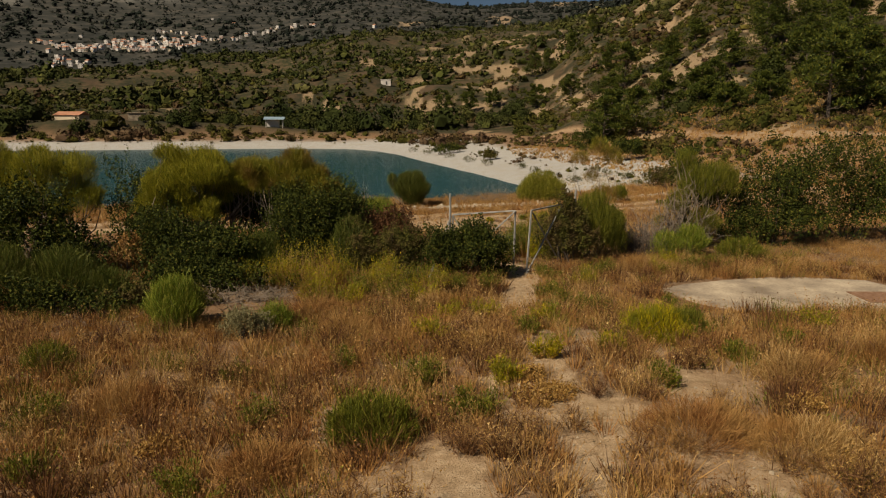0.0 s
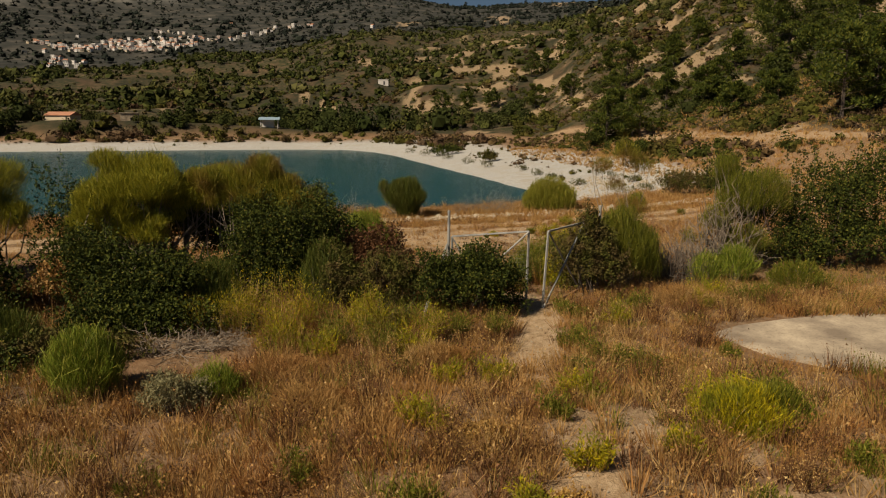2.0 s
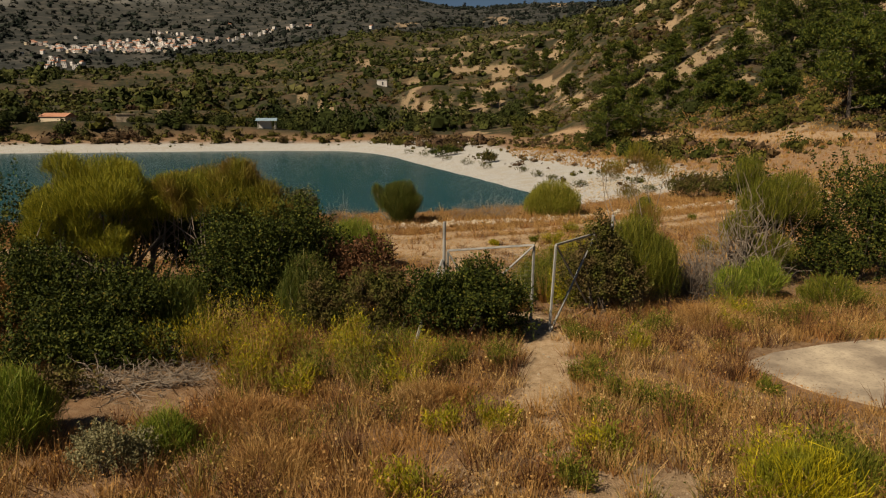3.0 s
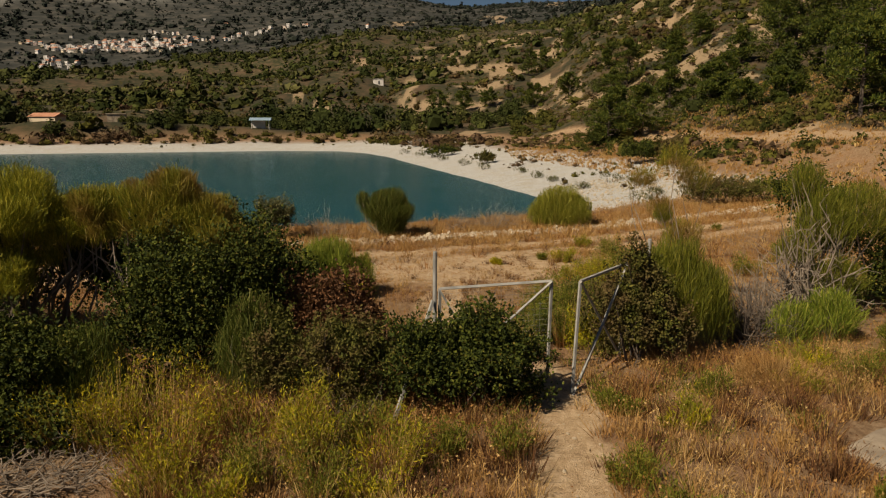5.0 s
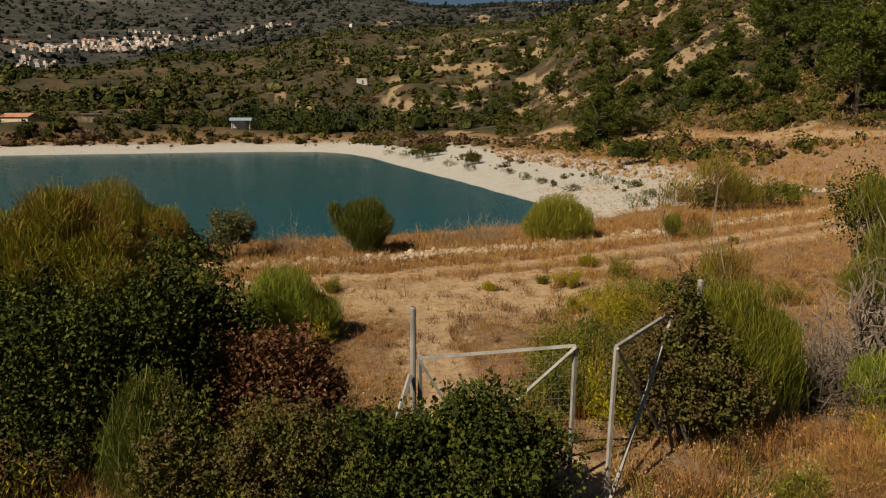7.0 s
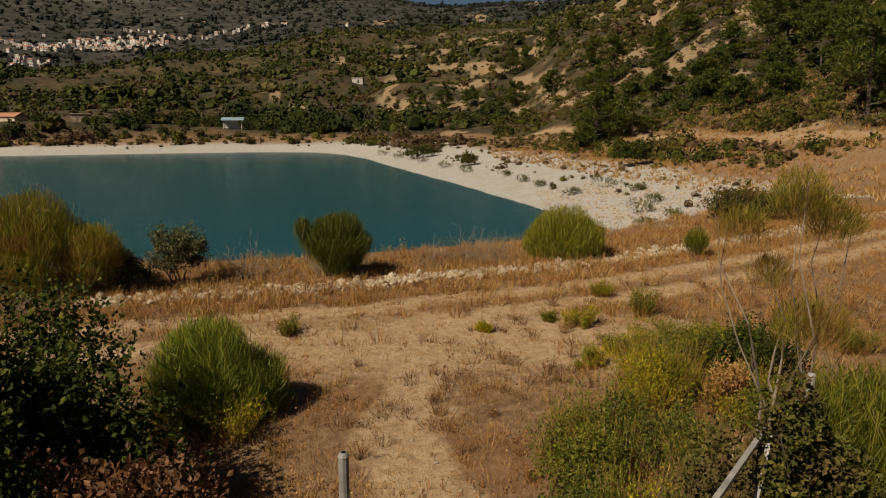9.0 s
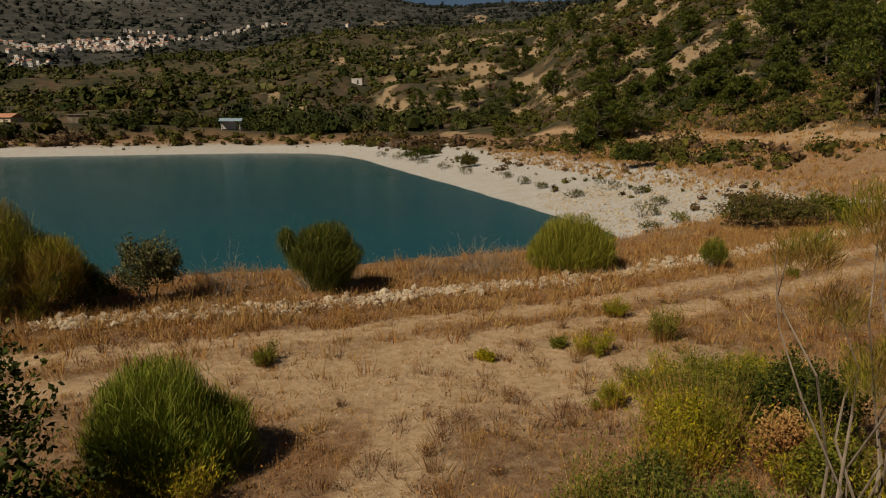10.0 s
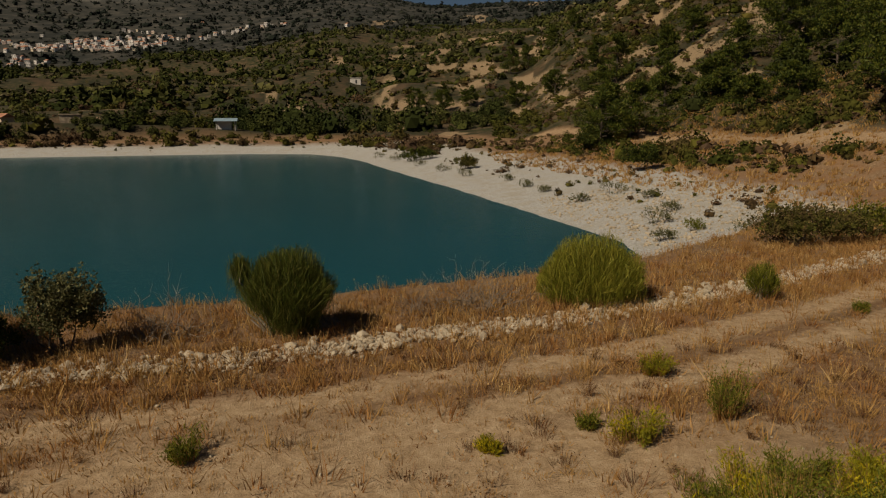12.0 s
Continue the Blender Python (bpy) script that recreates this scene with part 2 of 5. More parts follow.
# rows: distance; columns: tangent of the bearing; values: tangent of the height over the eye
BEARING = np.array([-0.75, -0.5, -0.3, -0.1, 0.04, 0.13, 0.24, 0.31, 0.42, 0.65, 1.0])
RANGE = np.array([60, 90, 130, 180, 240, 330, 450, 700, 1000, 1400, 2000, 2900, 4500])
RISE = np.array([
    (-0.097, -0.097, -0.097, -0.097, -0.097, -0.100, -0.101, -0.102, -0.100, -0.092, -0.08),
    (-0.065, -0.065, -0.065, -0.065, -0.065, -0.067, -0.067, -0.066, -0.062, -0.024, 0.0),
    (-0.045, -0.045, -0.045, -0.045, -0.045, -0.046, -0.044, -0.034, 0.004, 0.052, 0.08),
    (-0.032, -0.032, -0.032, -0.032, -0.033, -0.033, 0.0, 0.030, 0.075, 0.110, 0.13),
    (-0.022, -0.021, -0.020, -0.018, -0.012, -0.006, 0.055, 0.085, 0.140, 0.185, 0.20),
    (-0.008, -0.006, 0.003, 0.014, 0.028, 0.042, 0.105, 0.135, 0.205, 0.25, 0.27),
    (0.010, 0.014, 0.030, 0.052, 0.066, 0.082, 0.130, 0.160, 0.235, 0.28, 0.30),
    (0.040, 0.054, 0.082, 0.115, 0.116, 0.114, 0.138, 0.163, 0.225, 0.27, 0.28),
    (0.036, 0.050, 0.076, 0.106, 0.120, 0.128, 0.142, 0.158, 0.20, 0.22, 0.22),
    (0.075, 0.085, 0.102, 0.128, 0.134, 0.141, 0.149, 0.160, 0.19, 0.19, 0.19),
    (0.118, 0.124, 0.140, 0.158, 0.150, 0.152, 0.154, 0.158, 0.17, 0.17, 0.17),
    (0.195, 0.188, 0.176, 0.172, 0.153, 0.158, 0.157, 0.156, 0.15, 0.15, 0.15),
    (0.20, 0.19, 0.17, 0.15, 0.12, 0.13, 0.13, 0.13, 0.12, 0.12, 0.12)])
STONES_X = np.array([-60, -6.2, -0.8, 1.1, 4.3, 7.9, 12.2, 16.8, 24, 40])
STONES_Y = np.array([24, 34.3, 35.7, 36.6, 37.6, 39.2, 41.7, 44.4, 49, 58])
PATH_LINE = np.array([(1.6, 3), (2.3, 9), (2.1, 12.8), (1.7, 14.8), (2.0, 16.8), (2.62, 19.7), (2.62, 20.8), (1.3, 23.3), (0.6, 25.7), (0.8, 27.4), (1.3, 30.1), (2.3, 32)])


def to_line(x, y, line):
    """Distance to a line of places."""
    best = np.full(np.shape(x), 1e9)
    for a, b in zip(line[:-1], line[1:]):
        d = b - a
        t = np.clip(((x - a[0]) * d[0] + (y - a[1]) * d[1]) / (d @ d), 0, 1)
        best = np.minimum(best, np.hypot(x - a[0] - t * d[0], y - a[1] - t * d[1]))
    return best


def from_shore(x, y):
    """Distance from the shore line, negative over the water."""
    ring = np.concatenate([SHORE, SHORE[:1]])
    inside = np.zeros(np.shape(x), bool)
    for a, b in zip(ring[:-1], ring[1:]):
        cross = (a[1] > y) != (b[1] > y)
        inside ^= cross & (x < (b[0] - a[0]) * (y - a[1]) / (b[1] - a[1] + 1e-12) + a[0])
    d = to_line(x, y, ring)
    return np.where(inside, -d, d)


def polar(x, y):
    r = np.hypot(x - EYE_X, y - EYE_Y)
    ahead = np.maximum(y - EYE_Y, 0.02 * r)
    return r, np.clip((x - EYE_X) / ahead, -1.6, 1.6)


def rise_at(bearing, r):
    """Height of the land from the table, smoothly between its rows."""
    i = np.clip(np.searchsorted(BEARING, bearing) - 1, 0, len(BEARING) - 2)
    u = np.clip((bearing - BEARING[i]) / (BEARING[i + 1] - BEARING[i]), 0, 1)
    u = u * u * (3 - 2 * u)
    s = np.log(np.clip(r, RANGE[0], RANGE[-1]))
    rows = np.log(RANGE)
    j = np.clip(np.searchsorted(rows, s) - 1, 0, len(rows) - 2)
    v = (s - rows[j]) / (rows[j + 1] - rows[j])
    low = RISE[j, i] * (1 - u) + RISE[j, i + 1] * u
    high = RISE[j + 1, i] * (1 - u) + RISE[j + 1, i + 1] * u
    return EYE_Z + (low * (1 - v) + high * v) * np.maximum(r, RANGE[0])


def stones_y(x):
    return np.interp(x, STONES_X, STONES_Y)


def ground(x, y):
    x, y = np.asarray(x, float), np.asarray(y, float)
    r, bearing = polar(x, y)
    near = 0.5 * ease(17.0, 12.0, y) * ease(-3.5, 0.5, x) - 0.1 * ease(-1.5, -4.5, x) * ease(24, 19, y) + 0.16 * (fbm(x, y, 3.0, 4, 5) - 0.5)
    far = rise_at(bearing, r)
    rough = ease(100, 320, r)
    far = far + rough * (fbm(x, y, 70.0, 3, 21) - 0.5) * np.minimum(r * 0.07, 22) * (1 - 0.7 * ease(900, 1700, r)) + ease(60, 110, r) * (fbm(x, y, 15.0, 2, 31) - 0.5) * 1.2
    far = np.where(y < EYE_Y, far * ease(-200, EYE_Y, y), far)
    land = near + (far - near) * ease(48, 85, r)
    shore = from_shore(x, y)
    steep = np.where((y < 58) & (x < 30), 0.62, 0.0)
    slope = np.maximum(0.14, steep * ease(60, 50, y - 0.25 * x))
    beach = WATER_Z + np.where(shore > 0, slope * shore, 0.25 * shore) + 0.12 * (fbm(x, y, 2.5, 3, 41) - 0.5)
    beach = beach + 0.05 * np.maximum(shore - 24, 0) ** 2
    return np.maximum(np.minimum(land, beach), -9.0)


def bare_at(x, y):
    """How worn or sandy the soil is: path, track, scars on the hills."""
    path = ease(0.5 + 0.3 * ease(15, 17, y), 0.12 + 0.2 * ease(15, 17, y), to_line(x, y, PATH_LINE) + 0.8 * (fbm(x, y, 0.9, 3, 51) - 0.5) + 0.55 * ease(18.5, 16.5, y) * (fbm(x, y, 2.2, 2, 53) - 0.25))
    path = path * np.where(y < 16, 0.25 + 0.75 * ease(0.42, 0.56, fbm(x, y, 1.1, 3, 57)), 1.0)
    back = stones_y(x) - y
    ruts = np.maximum(ease(0.75, 0.2, np.abs(back - 2.6)), ease(0.8, 0.2, np.abs(back - 4.4)))
    apron = 0.9 * ease(3.2, 0.6, np.hypot((x - 2.0) * 0.36, y - 30.6))
    track = np.maximum(0.85 * ruts, apron) * (0.5 + 0.95 * fbm(x, y, 1.3, 4, 55))
    worn = np.maximum(path, track * (y > 24))
    patches = 0.85 * ease(0.47, 0.6, fbm(x, y, 1.5, 4, 61)) * ease(-2.6, -0.5, x) * ease(7, 3.5, x) * ease(14.5, 12.0, y)
    worn = np.maximum(worn, 0.9 * patches)
    r, bearing = polar(x, y)
    tilt = (rise_at(bearing, r) - EYE_Z) / r
    for b, e, wide, high in SCARS:
        d = np.hypot((bearing - b) / wide, (tilt - e) / high) + 2.0 * (fbm(x, y, 9.0 + 0.03 * r, 5, 71) - 0.5)
        worn = np.maximum(worn, 0.44 * ease(1.05, 0.6, d) * (r > 100) * ease(0.42, 0.6, fbm(x, y, 2.5 + 0.012 * r, 4, 73)))
    rocky = 0.42 * ease(0.53, 0.66, fbm(x, y, 9.0 + 0.01 * r, 5, 77)) * ease(-0.12, 0.02, bearing) * ease(140, 200, r) * ease(900, 500, r)
    worn = np.maximum(worn, rocky)
    road = (r > 60) * (bearing > 0.15) * 0.4 * ease(2.0, 1.0, to_line(x, y, BANK_ROAD))
    return np.clip(np.maximum(worn, road), 0, 1)


BANK_ROAD = np.array([(70, 66), (48.3, 88.9), (43.8, 112.8), (41, 140), (30, 185), (5, 226)])
# scars of bare earth: bearing, rise, half width, half height
SCARS = [(-0.056, 0.1297, 0.036, 0.005), (0.079, 0.1328, 0.034, 0.007), (0.085, 0.0985, 0.048, 0.005), (0.168, 0.0935, 0.02, 0.005), (-0.025, 0.0223, 0.032, 0.018), (-0.196, 0.0258, 0.03, 0.004), (-0.366, 0.0268, 0.04, 0.004),
         (-0.185, 0.0007, 0.042, 0.008), (-0.426, -0.0104, 0.03, 0.009), (0.292, 0.088, 0.022, 0.010), (0.306, 0.06, 0.013, 0.026), (0.241, 0.0983, 0.02, 0.005), (0.418, 0.1006, 0.055, 0.009), (0.394, 0.1215, 0.016, 0.006),
         (0.463, 0.0528, 0.034, 0.005), (0.512, -0.015, 0.045, 0.009), (0.187, 0.0298, 0.03, 0.018), (-0.115, 0.0682, 0.025, 0.004), (-0.46, -0.006, 0.02, 0.004), (0.19, 0.157, 0.06, 0.004)]


def white_at(x, y):
    """Pale limestone rubble of the reservoir's banks."""
    shore = from_shore(x, y)
    ragged = shore + 7.0 * (fbm(x, y, 9.0, 4, 81) - 0.5)
    wide = np.where(x > -5, 18.0, 18.0 - 7 * ease(-5, -30, x)) - 3 * ease(95, 70, y)
    bank = ease(1.0, 0.0, (ragged - wide) / 6.0) * (y > 54 + 0.1 * x)
    r, bearing = polar(x, y)
    cliff = 0.36 * ease(2050, 2300, r + 500 * (fbm(x, y, 400.0, 3, 86) - 0.5)) * ease(-0.25, -0.45, bearing) * ease(0.3, 0.7, fbm(x, y, 130.0, 5, 85))
    return np.clip(bank + cliff, 0, 1)


def heath_at(x, y):
    """Low heath that covers the hills beyond the bank."""
    r, bearing = polar(x, y)
    return ease(20, 32, from_shore(x, y)) * ease(75, 100, r) * np.where(r > 210, 1.0, ease(1, 5, (x - np.interp(y, BANK_ROAD[::1, 1], BANK_ROAD[::1, 0]))))


def ground_sheet():
    fine = np.linspace(-0.85, 0.85, 330)
    coarse = np.linspace(0.85, 2 * np.pi - 0.85, 50)[1:-1]
    turn = np.concatenate([fine, coarse])
    radii = np.concatenate([np.arange(1.0, 48.0, 0.3), 48.0 * 1.018 ** np.arange(0, 95), 263.0 * 1.035 ** np.arange(0, 84)])
    radii = radii[radii < 4600]
    a, r = np.meshgrid(turn, radii, indexing="ij")
    x, y = r * np.sin(a), r * np.cos(a)
    z = ground(x, y)
    na, nr = a.shape
    verts = np.stack([x, y, z], -1).reshape(-1, 3)
    i, j = np.meshgrid(np.arange(na), np.arange(nr - 1), indexing="ij")
    k = (i + 1) % na
    quads = np.stack([i * nr + j, i * nr + j + 1, k * nr + j + 1, i * nr + j, k * nr + j + 1, k * nr + j], -1).reshape(-1, 3)
    hub = len(verts)
    verts = np.concatenate([verts, [[0, 0, float(ground(0, 0))]]])
    rim = np.arange(na) * nr
    quads = np.concatenate([quads, np.stack([np.full(na, hub), rim, np.roll(rim, -1)], -1)])
    me = mesh_of("ground", verts, quads, None, True)
    # the last mask grows with distance and fades the soil to haze grey
    for name, values in (("bare", bare_at(x, y)), ("white", white_at(x, y)), ("heath", heath_at(x, y)), ("haze_grey", ease(650, 1150, np.hypot(x, y)))):
        at = me.attributes.new(name, "FLOAT", "POINT")
        at.data.foreach_set("value", np.concatenate([values.ravel(), [0.0]]).astype(np.float32))
    return me


def soil_material():
    mat, nodes, links, bsdf = shader("dry_soil")
    bare, white = nodes.new("ShaderNodeAttribute"), nodes.new("ShaderNodeAttribute")
    bare.attribute_name, white.attribute_name = "bare", "white"
    wide, fine, tiny = grain(nodes, links, 2.2, 6.0), grain(nodes, links, 0.22, 5.0, 0.7), grain(nodes, links, 0.03, 4.0, 0.7)
    litter = ramp(nodes, links, fine, [(0.28, (0.12, 0.07, 0.036)), (0.5, (0.22, 0.14, 0.078)), (0.7, (0.34, 0.24, 0.15))])
    litter = mixed(nodes, links, litter, (0.25, 0.13, 0.062), ramp(nodes, links, wide, [(0.42, (0, 0, 0)), (0.62, (0.6, 0.6, 0.6))]))
    sand = ramp(nodes, links, fine, [(0.25, (0.25, 0.165, 0.09)), (0.5, (0.42, 0.295, 0.175)), (0.75, (0.56, 0.425, 0.28))])
    rubble = ramp(nodes, links, fine, [(0.28, (0.24, 0.235, 0.22)), (0.5, (0.4, 0.392, 0.37)), (0.72, (0.57, 0.56, 0.535))])
    rubble = mixed(nodes, links, rubble, (0.36, 0.33, 0.27), ramp(nodes, links, wide, [(0.45, (0, 0, 0)), (0.65, (0.7, 0.7, 0.7))]))
    heath = nodes.new("ShaderNodeAttribute")
    heath.attribute_name = "heath"
    broad = grain(nodes, links, 18.0, 6.0, 0.65)
    bush = grain(nodes, links, 3.5, 5.0, 0.7)
    low = ramp(nodes, links, bush, [(0.36, (0.018, 0.022, 0.008)), (0.47, (0.04, 0.04, 0.015)), (0.57, (0.085, 0.062, 0.032)), (0.7, (0.18, 0.125, 0.075))])
    low = mixed(nodes, links, low, (0.024, 0.025, 0.012), ramp(nodes, links, grain(nodes, links, 60.0, 4.0), [(0.42, (0, 0, 0)), (0.6, (0.8, 0.8, 0.8))]))
    low = mixed(nodes, links, low, (0.12, 0.072, 0.042), ramp(nodes, links, broad, [(0.5, (0, 0, 0)), (0.64, (0.6, 0.6, 0.6))]))
    # haze painted into the far land: greyer, darker soil colour with distance
    haze_grey = nodes.new("ShaderNodeAttribute")
    haze_grey.attribute_name = "haze_grey"
    hazed_land = ramp(nodes, links, grain(nodes, links, 45.0, 6.0, 0.7), [(0.36, (0.016, 0.018, 0.015)), (0.5, (0.034, 0.035, 0.029)), (0.66, (0.085, 0.076, 0.062))])
    low = mixed(nodes, links, low, hazed_land, haze_grey.outputs["Fac"])
    litter = mixed(nodes, links, litter, low, heath.outputs["Fac"])
    ragged = nodes.new("ShaderNodeMath")
    ragged.operation = "MULTIPLY_ADD"
    links.new(grain(nodes, links, 0.8, 6.0, 0.7), ragged.inputs[0])
    ragged.inputs[1].default_value = 1.5
    links.new(bare.outputs["Fac"], ragged.inputs[2])
    worn = ramp(nodes, links, ragged.outputs["Value"], [(0.82, (0, 0, 0)), (0.95, (0.45, 0.45, 0.45)), (1.0, (0.6, 0.6, 0.6))])
    worn_more = nodes.new("ShaderNodeMath")
    worn_more.operation = "MULTIPLY"
    worn_more.use_clamp = True
    links.new(bare.outputs["Fac"], worn_more.inputs[0])
    links.new(ragged.outputs["Value"], worn_more.inputs[1])
    either = nodes.new("ShaderNodeMath")
    either.operation = "MAXIMUM"
    links.new(worn, either.inputs[0])
    links.new(worn_more.outputs["Value"], either.inputs[1])
    held = nodes.new("ShaderNodeMath")
    held.operation = "MULTIPLY"
    links.new(either.outputs["Value"], held.inputs[0])
    links.new(ramp(nodes, links, bare.outputs["Fac"], [(0.04, (0, 0, 0)), (0.2, (1, 1, 1))]), held.inputs[1])
    colour = mixed(nodes, links, litter, sand, held.outputs["Value"])
    colour = mixed(nodes, links, colour, rubble, white.outputs["Fac"])
    speck = ramp(nodes, links, tiny, [(0.3, (0.6, 0.57, 0.53)), (0.6, (1, 1, 1))])
    times = nodes.new("ShaderNodeMix")
    times.data_type, times.blend_type = "RGBA", "MULTIPLY"
    times.inputs["Factor"].default_value = 0.8
    links.new(colour, times.inputs["A"])
    links.new(speck, times.inputs["B"])
    links.new(times.outputs["Result"], bsdf.inputs["Base Color"])
    bsdf.inputs["Roughness"].default_value = 0.95
    bsdf.inputs["Specular IOR Level"].default_value = 0.2
    total = nodes.new("ShaderNodeMath")
    total.operation = "ADD"
    links.new(fine, total.inputs[0])
    links.new(tiny, total.inputs[1])
    relief(nodes, links, bsdf, total.outputs["Value"], 0.7, 0.06)
    return mat


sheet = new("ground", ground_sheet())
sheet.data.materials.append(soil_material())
tagged(sheet, "dry sandy ground with a worn footpath, rising to scrubby hills", "ground", kind="structure")


def water_material():
    mat, nodes, links, bsdf = shader("reservoir_water")
    colour = ramp(nodes, links, grain(nodes, links, 30.0, 3.0), [(0.35, (0.003, 0.050, 0.058)), (0.65, (0.004, 0.057, 0.066))])
    links.new(colour, bsdf.inputs["Base Color"])
    bsdf.inputs["Roughness"].default_value, bsdf.inputs["IOR"].default_value = 0.2, 1.33
    bsdf.inputs["Specular IOR Level"].default_value = 0.32
    relief(nodes, links, bsdf, grain(nodes, links, 0.5, 5.0), 0.25, 0.08)
    return mat


def water_sheet():
    bm = bmesh.new()
    mid = SHORE.mean(axis=0)
    ring = [bm.verts.new((*(p + (p - mid) / np.linalg.norm(p - mid) * 4), WATER_Z)) for p in SHORE]
    bm.faces.new(ring[::-1])
    me = bpy.data.meshes.new("water")
    bm.normal_update()
    bm.to_mesh(me)
    bm.free()
    me.materials.append(water_material())
    return new("water", me)


tagged(water_sheet(), "calm teal water of a small reservoir", "water", kind="structure")

# ---- plants ----
def dome_points(n, r, lumps, flat=0.0):
    """Places and outward ways on the skin of several round lobes; lumps: rows of x, y, z, rx, ry, rz."""
    lumps = np.asarray(lumps, float)
    weight = lumps[:, 3] * lumps[:, 5]
    which = r.choice(len(lumps), n, p=weight / weight.sum())
    way = unit(r.normal(0, 1, (n, 3)))
    way[:, 2] = np.abs(way[:, 2]) * (1 - flat) - 0.25 * (r.random(n) < 0.4)
    way = unit(way)
    l = lumps[which]
    wobble = 1 + 0.09 * np.sin(way[:, 0] * 5 + which) * np.cos(way[:, 1] * 6 + 2 * which) + 0.06 * np.sin(way[:, 2] * 9 + which * 3)
    at = l[:, :3] + way * l[:, 3:] * wobble[:, None]
    return at, way, which


def roughened(lumps, r, count=9):
    """Each lobe with smaller lobes budding from its skin, for an uneven outline."""
    out = []
    for l in np.asarray(lumps, float):
        out.append(np.concatenate([l[:3], l[3:] * 0.84]))
        for _ in range(count):
            way = unit(r.normal(0, 1, 3) + [0, 0, 0.35])
            grow = r.uniform(0.22, 0.52)
            out.append(np.concatenate([l[:3] + way * l[3:] * r.uniform(0.62, 1.0), l[3:] * grow]))
    return np.array(out)


def branches(lumps, count, r, thick=0.03):
    out = []
    lumps = np.asarray(lumps, float)
    for n in range(count):
        l = lumps[n % len(lumps)]
        way = unit(r.normal(0, 1, 3) * [1, 1, 0.6] + [0, 0, 0.7])
        end = l[:3] + way * l[3:] * 0.75
        start = np.array([l[0] * 0.35 + r.normal(0, 0.08), l[1] * 0.35 + r.normal(0, 0.08), -0.1])
        out.append(tube(crooked(start, end, 0.07, r), thick * r.uniform(0.6, 1.2), 0.006, 5))
    return joined(out)


def broom(name, place, lumps, material, label, n=3500, length=0.55, width=0.009, seed=1, group="", stems=14, wood=0.035, under=-9.0):
    """A shrub of many thin upright green rods."""
    r = np.random.default_rng(seed)
    ob = thing(name, place, label, "shrub", group)
    lumps = roughened(lumps, r, 7) if n >= 30000 else np.asarray(lumps, float)
    at, way, which = dome_points(n, r, lumps)
    keep = at[:, 2] > under - 0.35 * r.random(n) ** 2
    at, way, which = at[keep], way[keep], which[keep]
    n = len(at)
    lobe = lumps[which]
    small = lobe[:, 3:].mean(1, keepdims=True)
    tip = at - way * small * (0.45 * r.random((n, 1)) ** 1.6) + way * np.minimum(r.exponential(0.045, (n, 1)), 0.22)
    low = lobe[:, :3] - lobe[:, 5:] * [0, 0, 0.85]
    lean = unit(unit(tip - low) + [0, 0, 0.35] + r.normal(0, 0.4, (n, 3)))
    size = length * r.uniform(0.55, 1.35, (n, 1))
    base = tip - lean * size
    base[:, 2] = np.maximum(base[:, 2], -0.05)
    part("crown", slivers(tip, base, width * r.uniform(0.8, 1.5, n), r), material, ob)
    part("branch_framework", branches(lumps, stems, r, wood), TWIG, ob, "bare grey-brown branches")["kind"] = "stuff"
    return ob


def leafy(name, place, lumps, material, label, n=6000, leaf=0.05, seed=1, spray=0.28, group="", category="shrub", stems=10, wood=None):
    """A shrub of small leaves that sit along short upright sprays."""
    r = np.random.default_rng(seed)
    ob = thing(name, place, label, category, group)
    per, n = 12, int(n * 0.85)
    lumps = roughened(lumps, r)
    at, way, _ = dome_points(n // per, r, lumps)
    centre = np.average(np.asarray(lumps)[:, :3], axis=0)
    at = at - (at - centre) * (r.random((len(at), 1)) ** 2 * 0.5 - 0.12 * (r.random((len(at), 1)) < 0.12))
    lean = unit(way * 0.5 + [0, 0, 1.15] + r.normal(0, 0.28, at.shape))
    at = at + lean * np.where(r.random((len(at), 1)) < 0.22, np.minimum(r.exponential(0.35 * spray, (len(at), 1)), 0.75 * spray), 0)
    step = r.uniform(-0.5, 0.9, (len(at), per, 1)) * spray * r.uniform(0.4, 1.3, (len(at), 1, 1))
    spots = (at[:, None] + lean[:, None] * step + r.normal(0, leaf * 0.55, (len(at), per, 3))).reshape(-1, 3)
    spots[:, 2] = np.maximum(spots[:, 2], 0.0)
    out = np.repeat(lean, per, 0) * 0.5 + r.normal(0, 0.7, spots.shape)
    part("crown", leaves(spots, out, leaf * 1.5, leaf * 0.95, r), material, ob)
    part("branch_framework", branches(lumps, stems, r, 0.03), wood or BARK, ob)["kind"] = "stuff"
    return ob


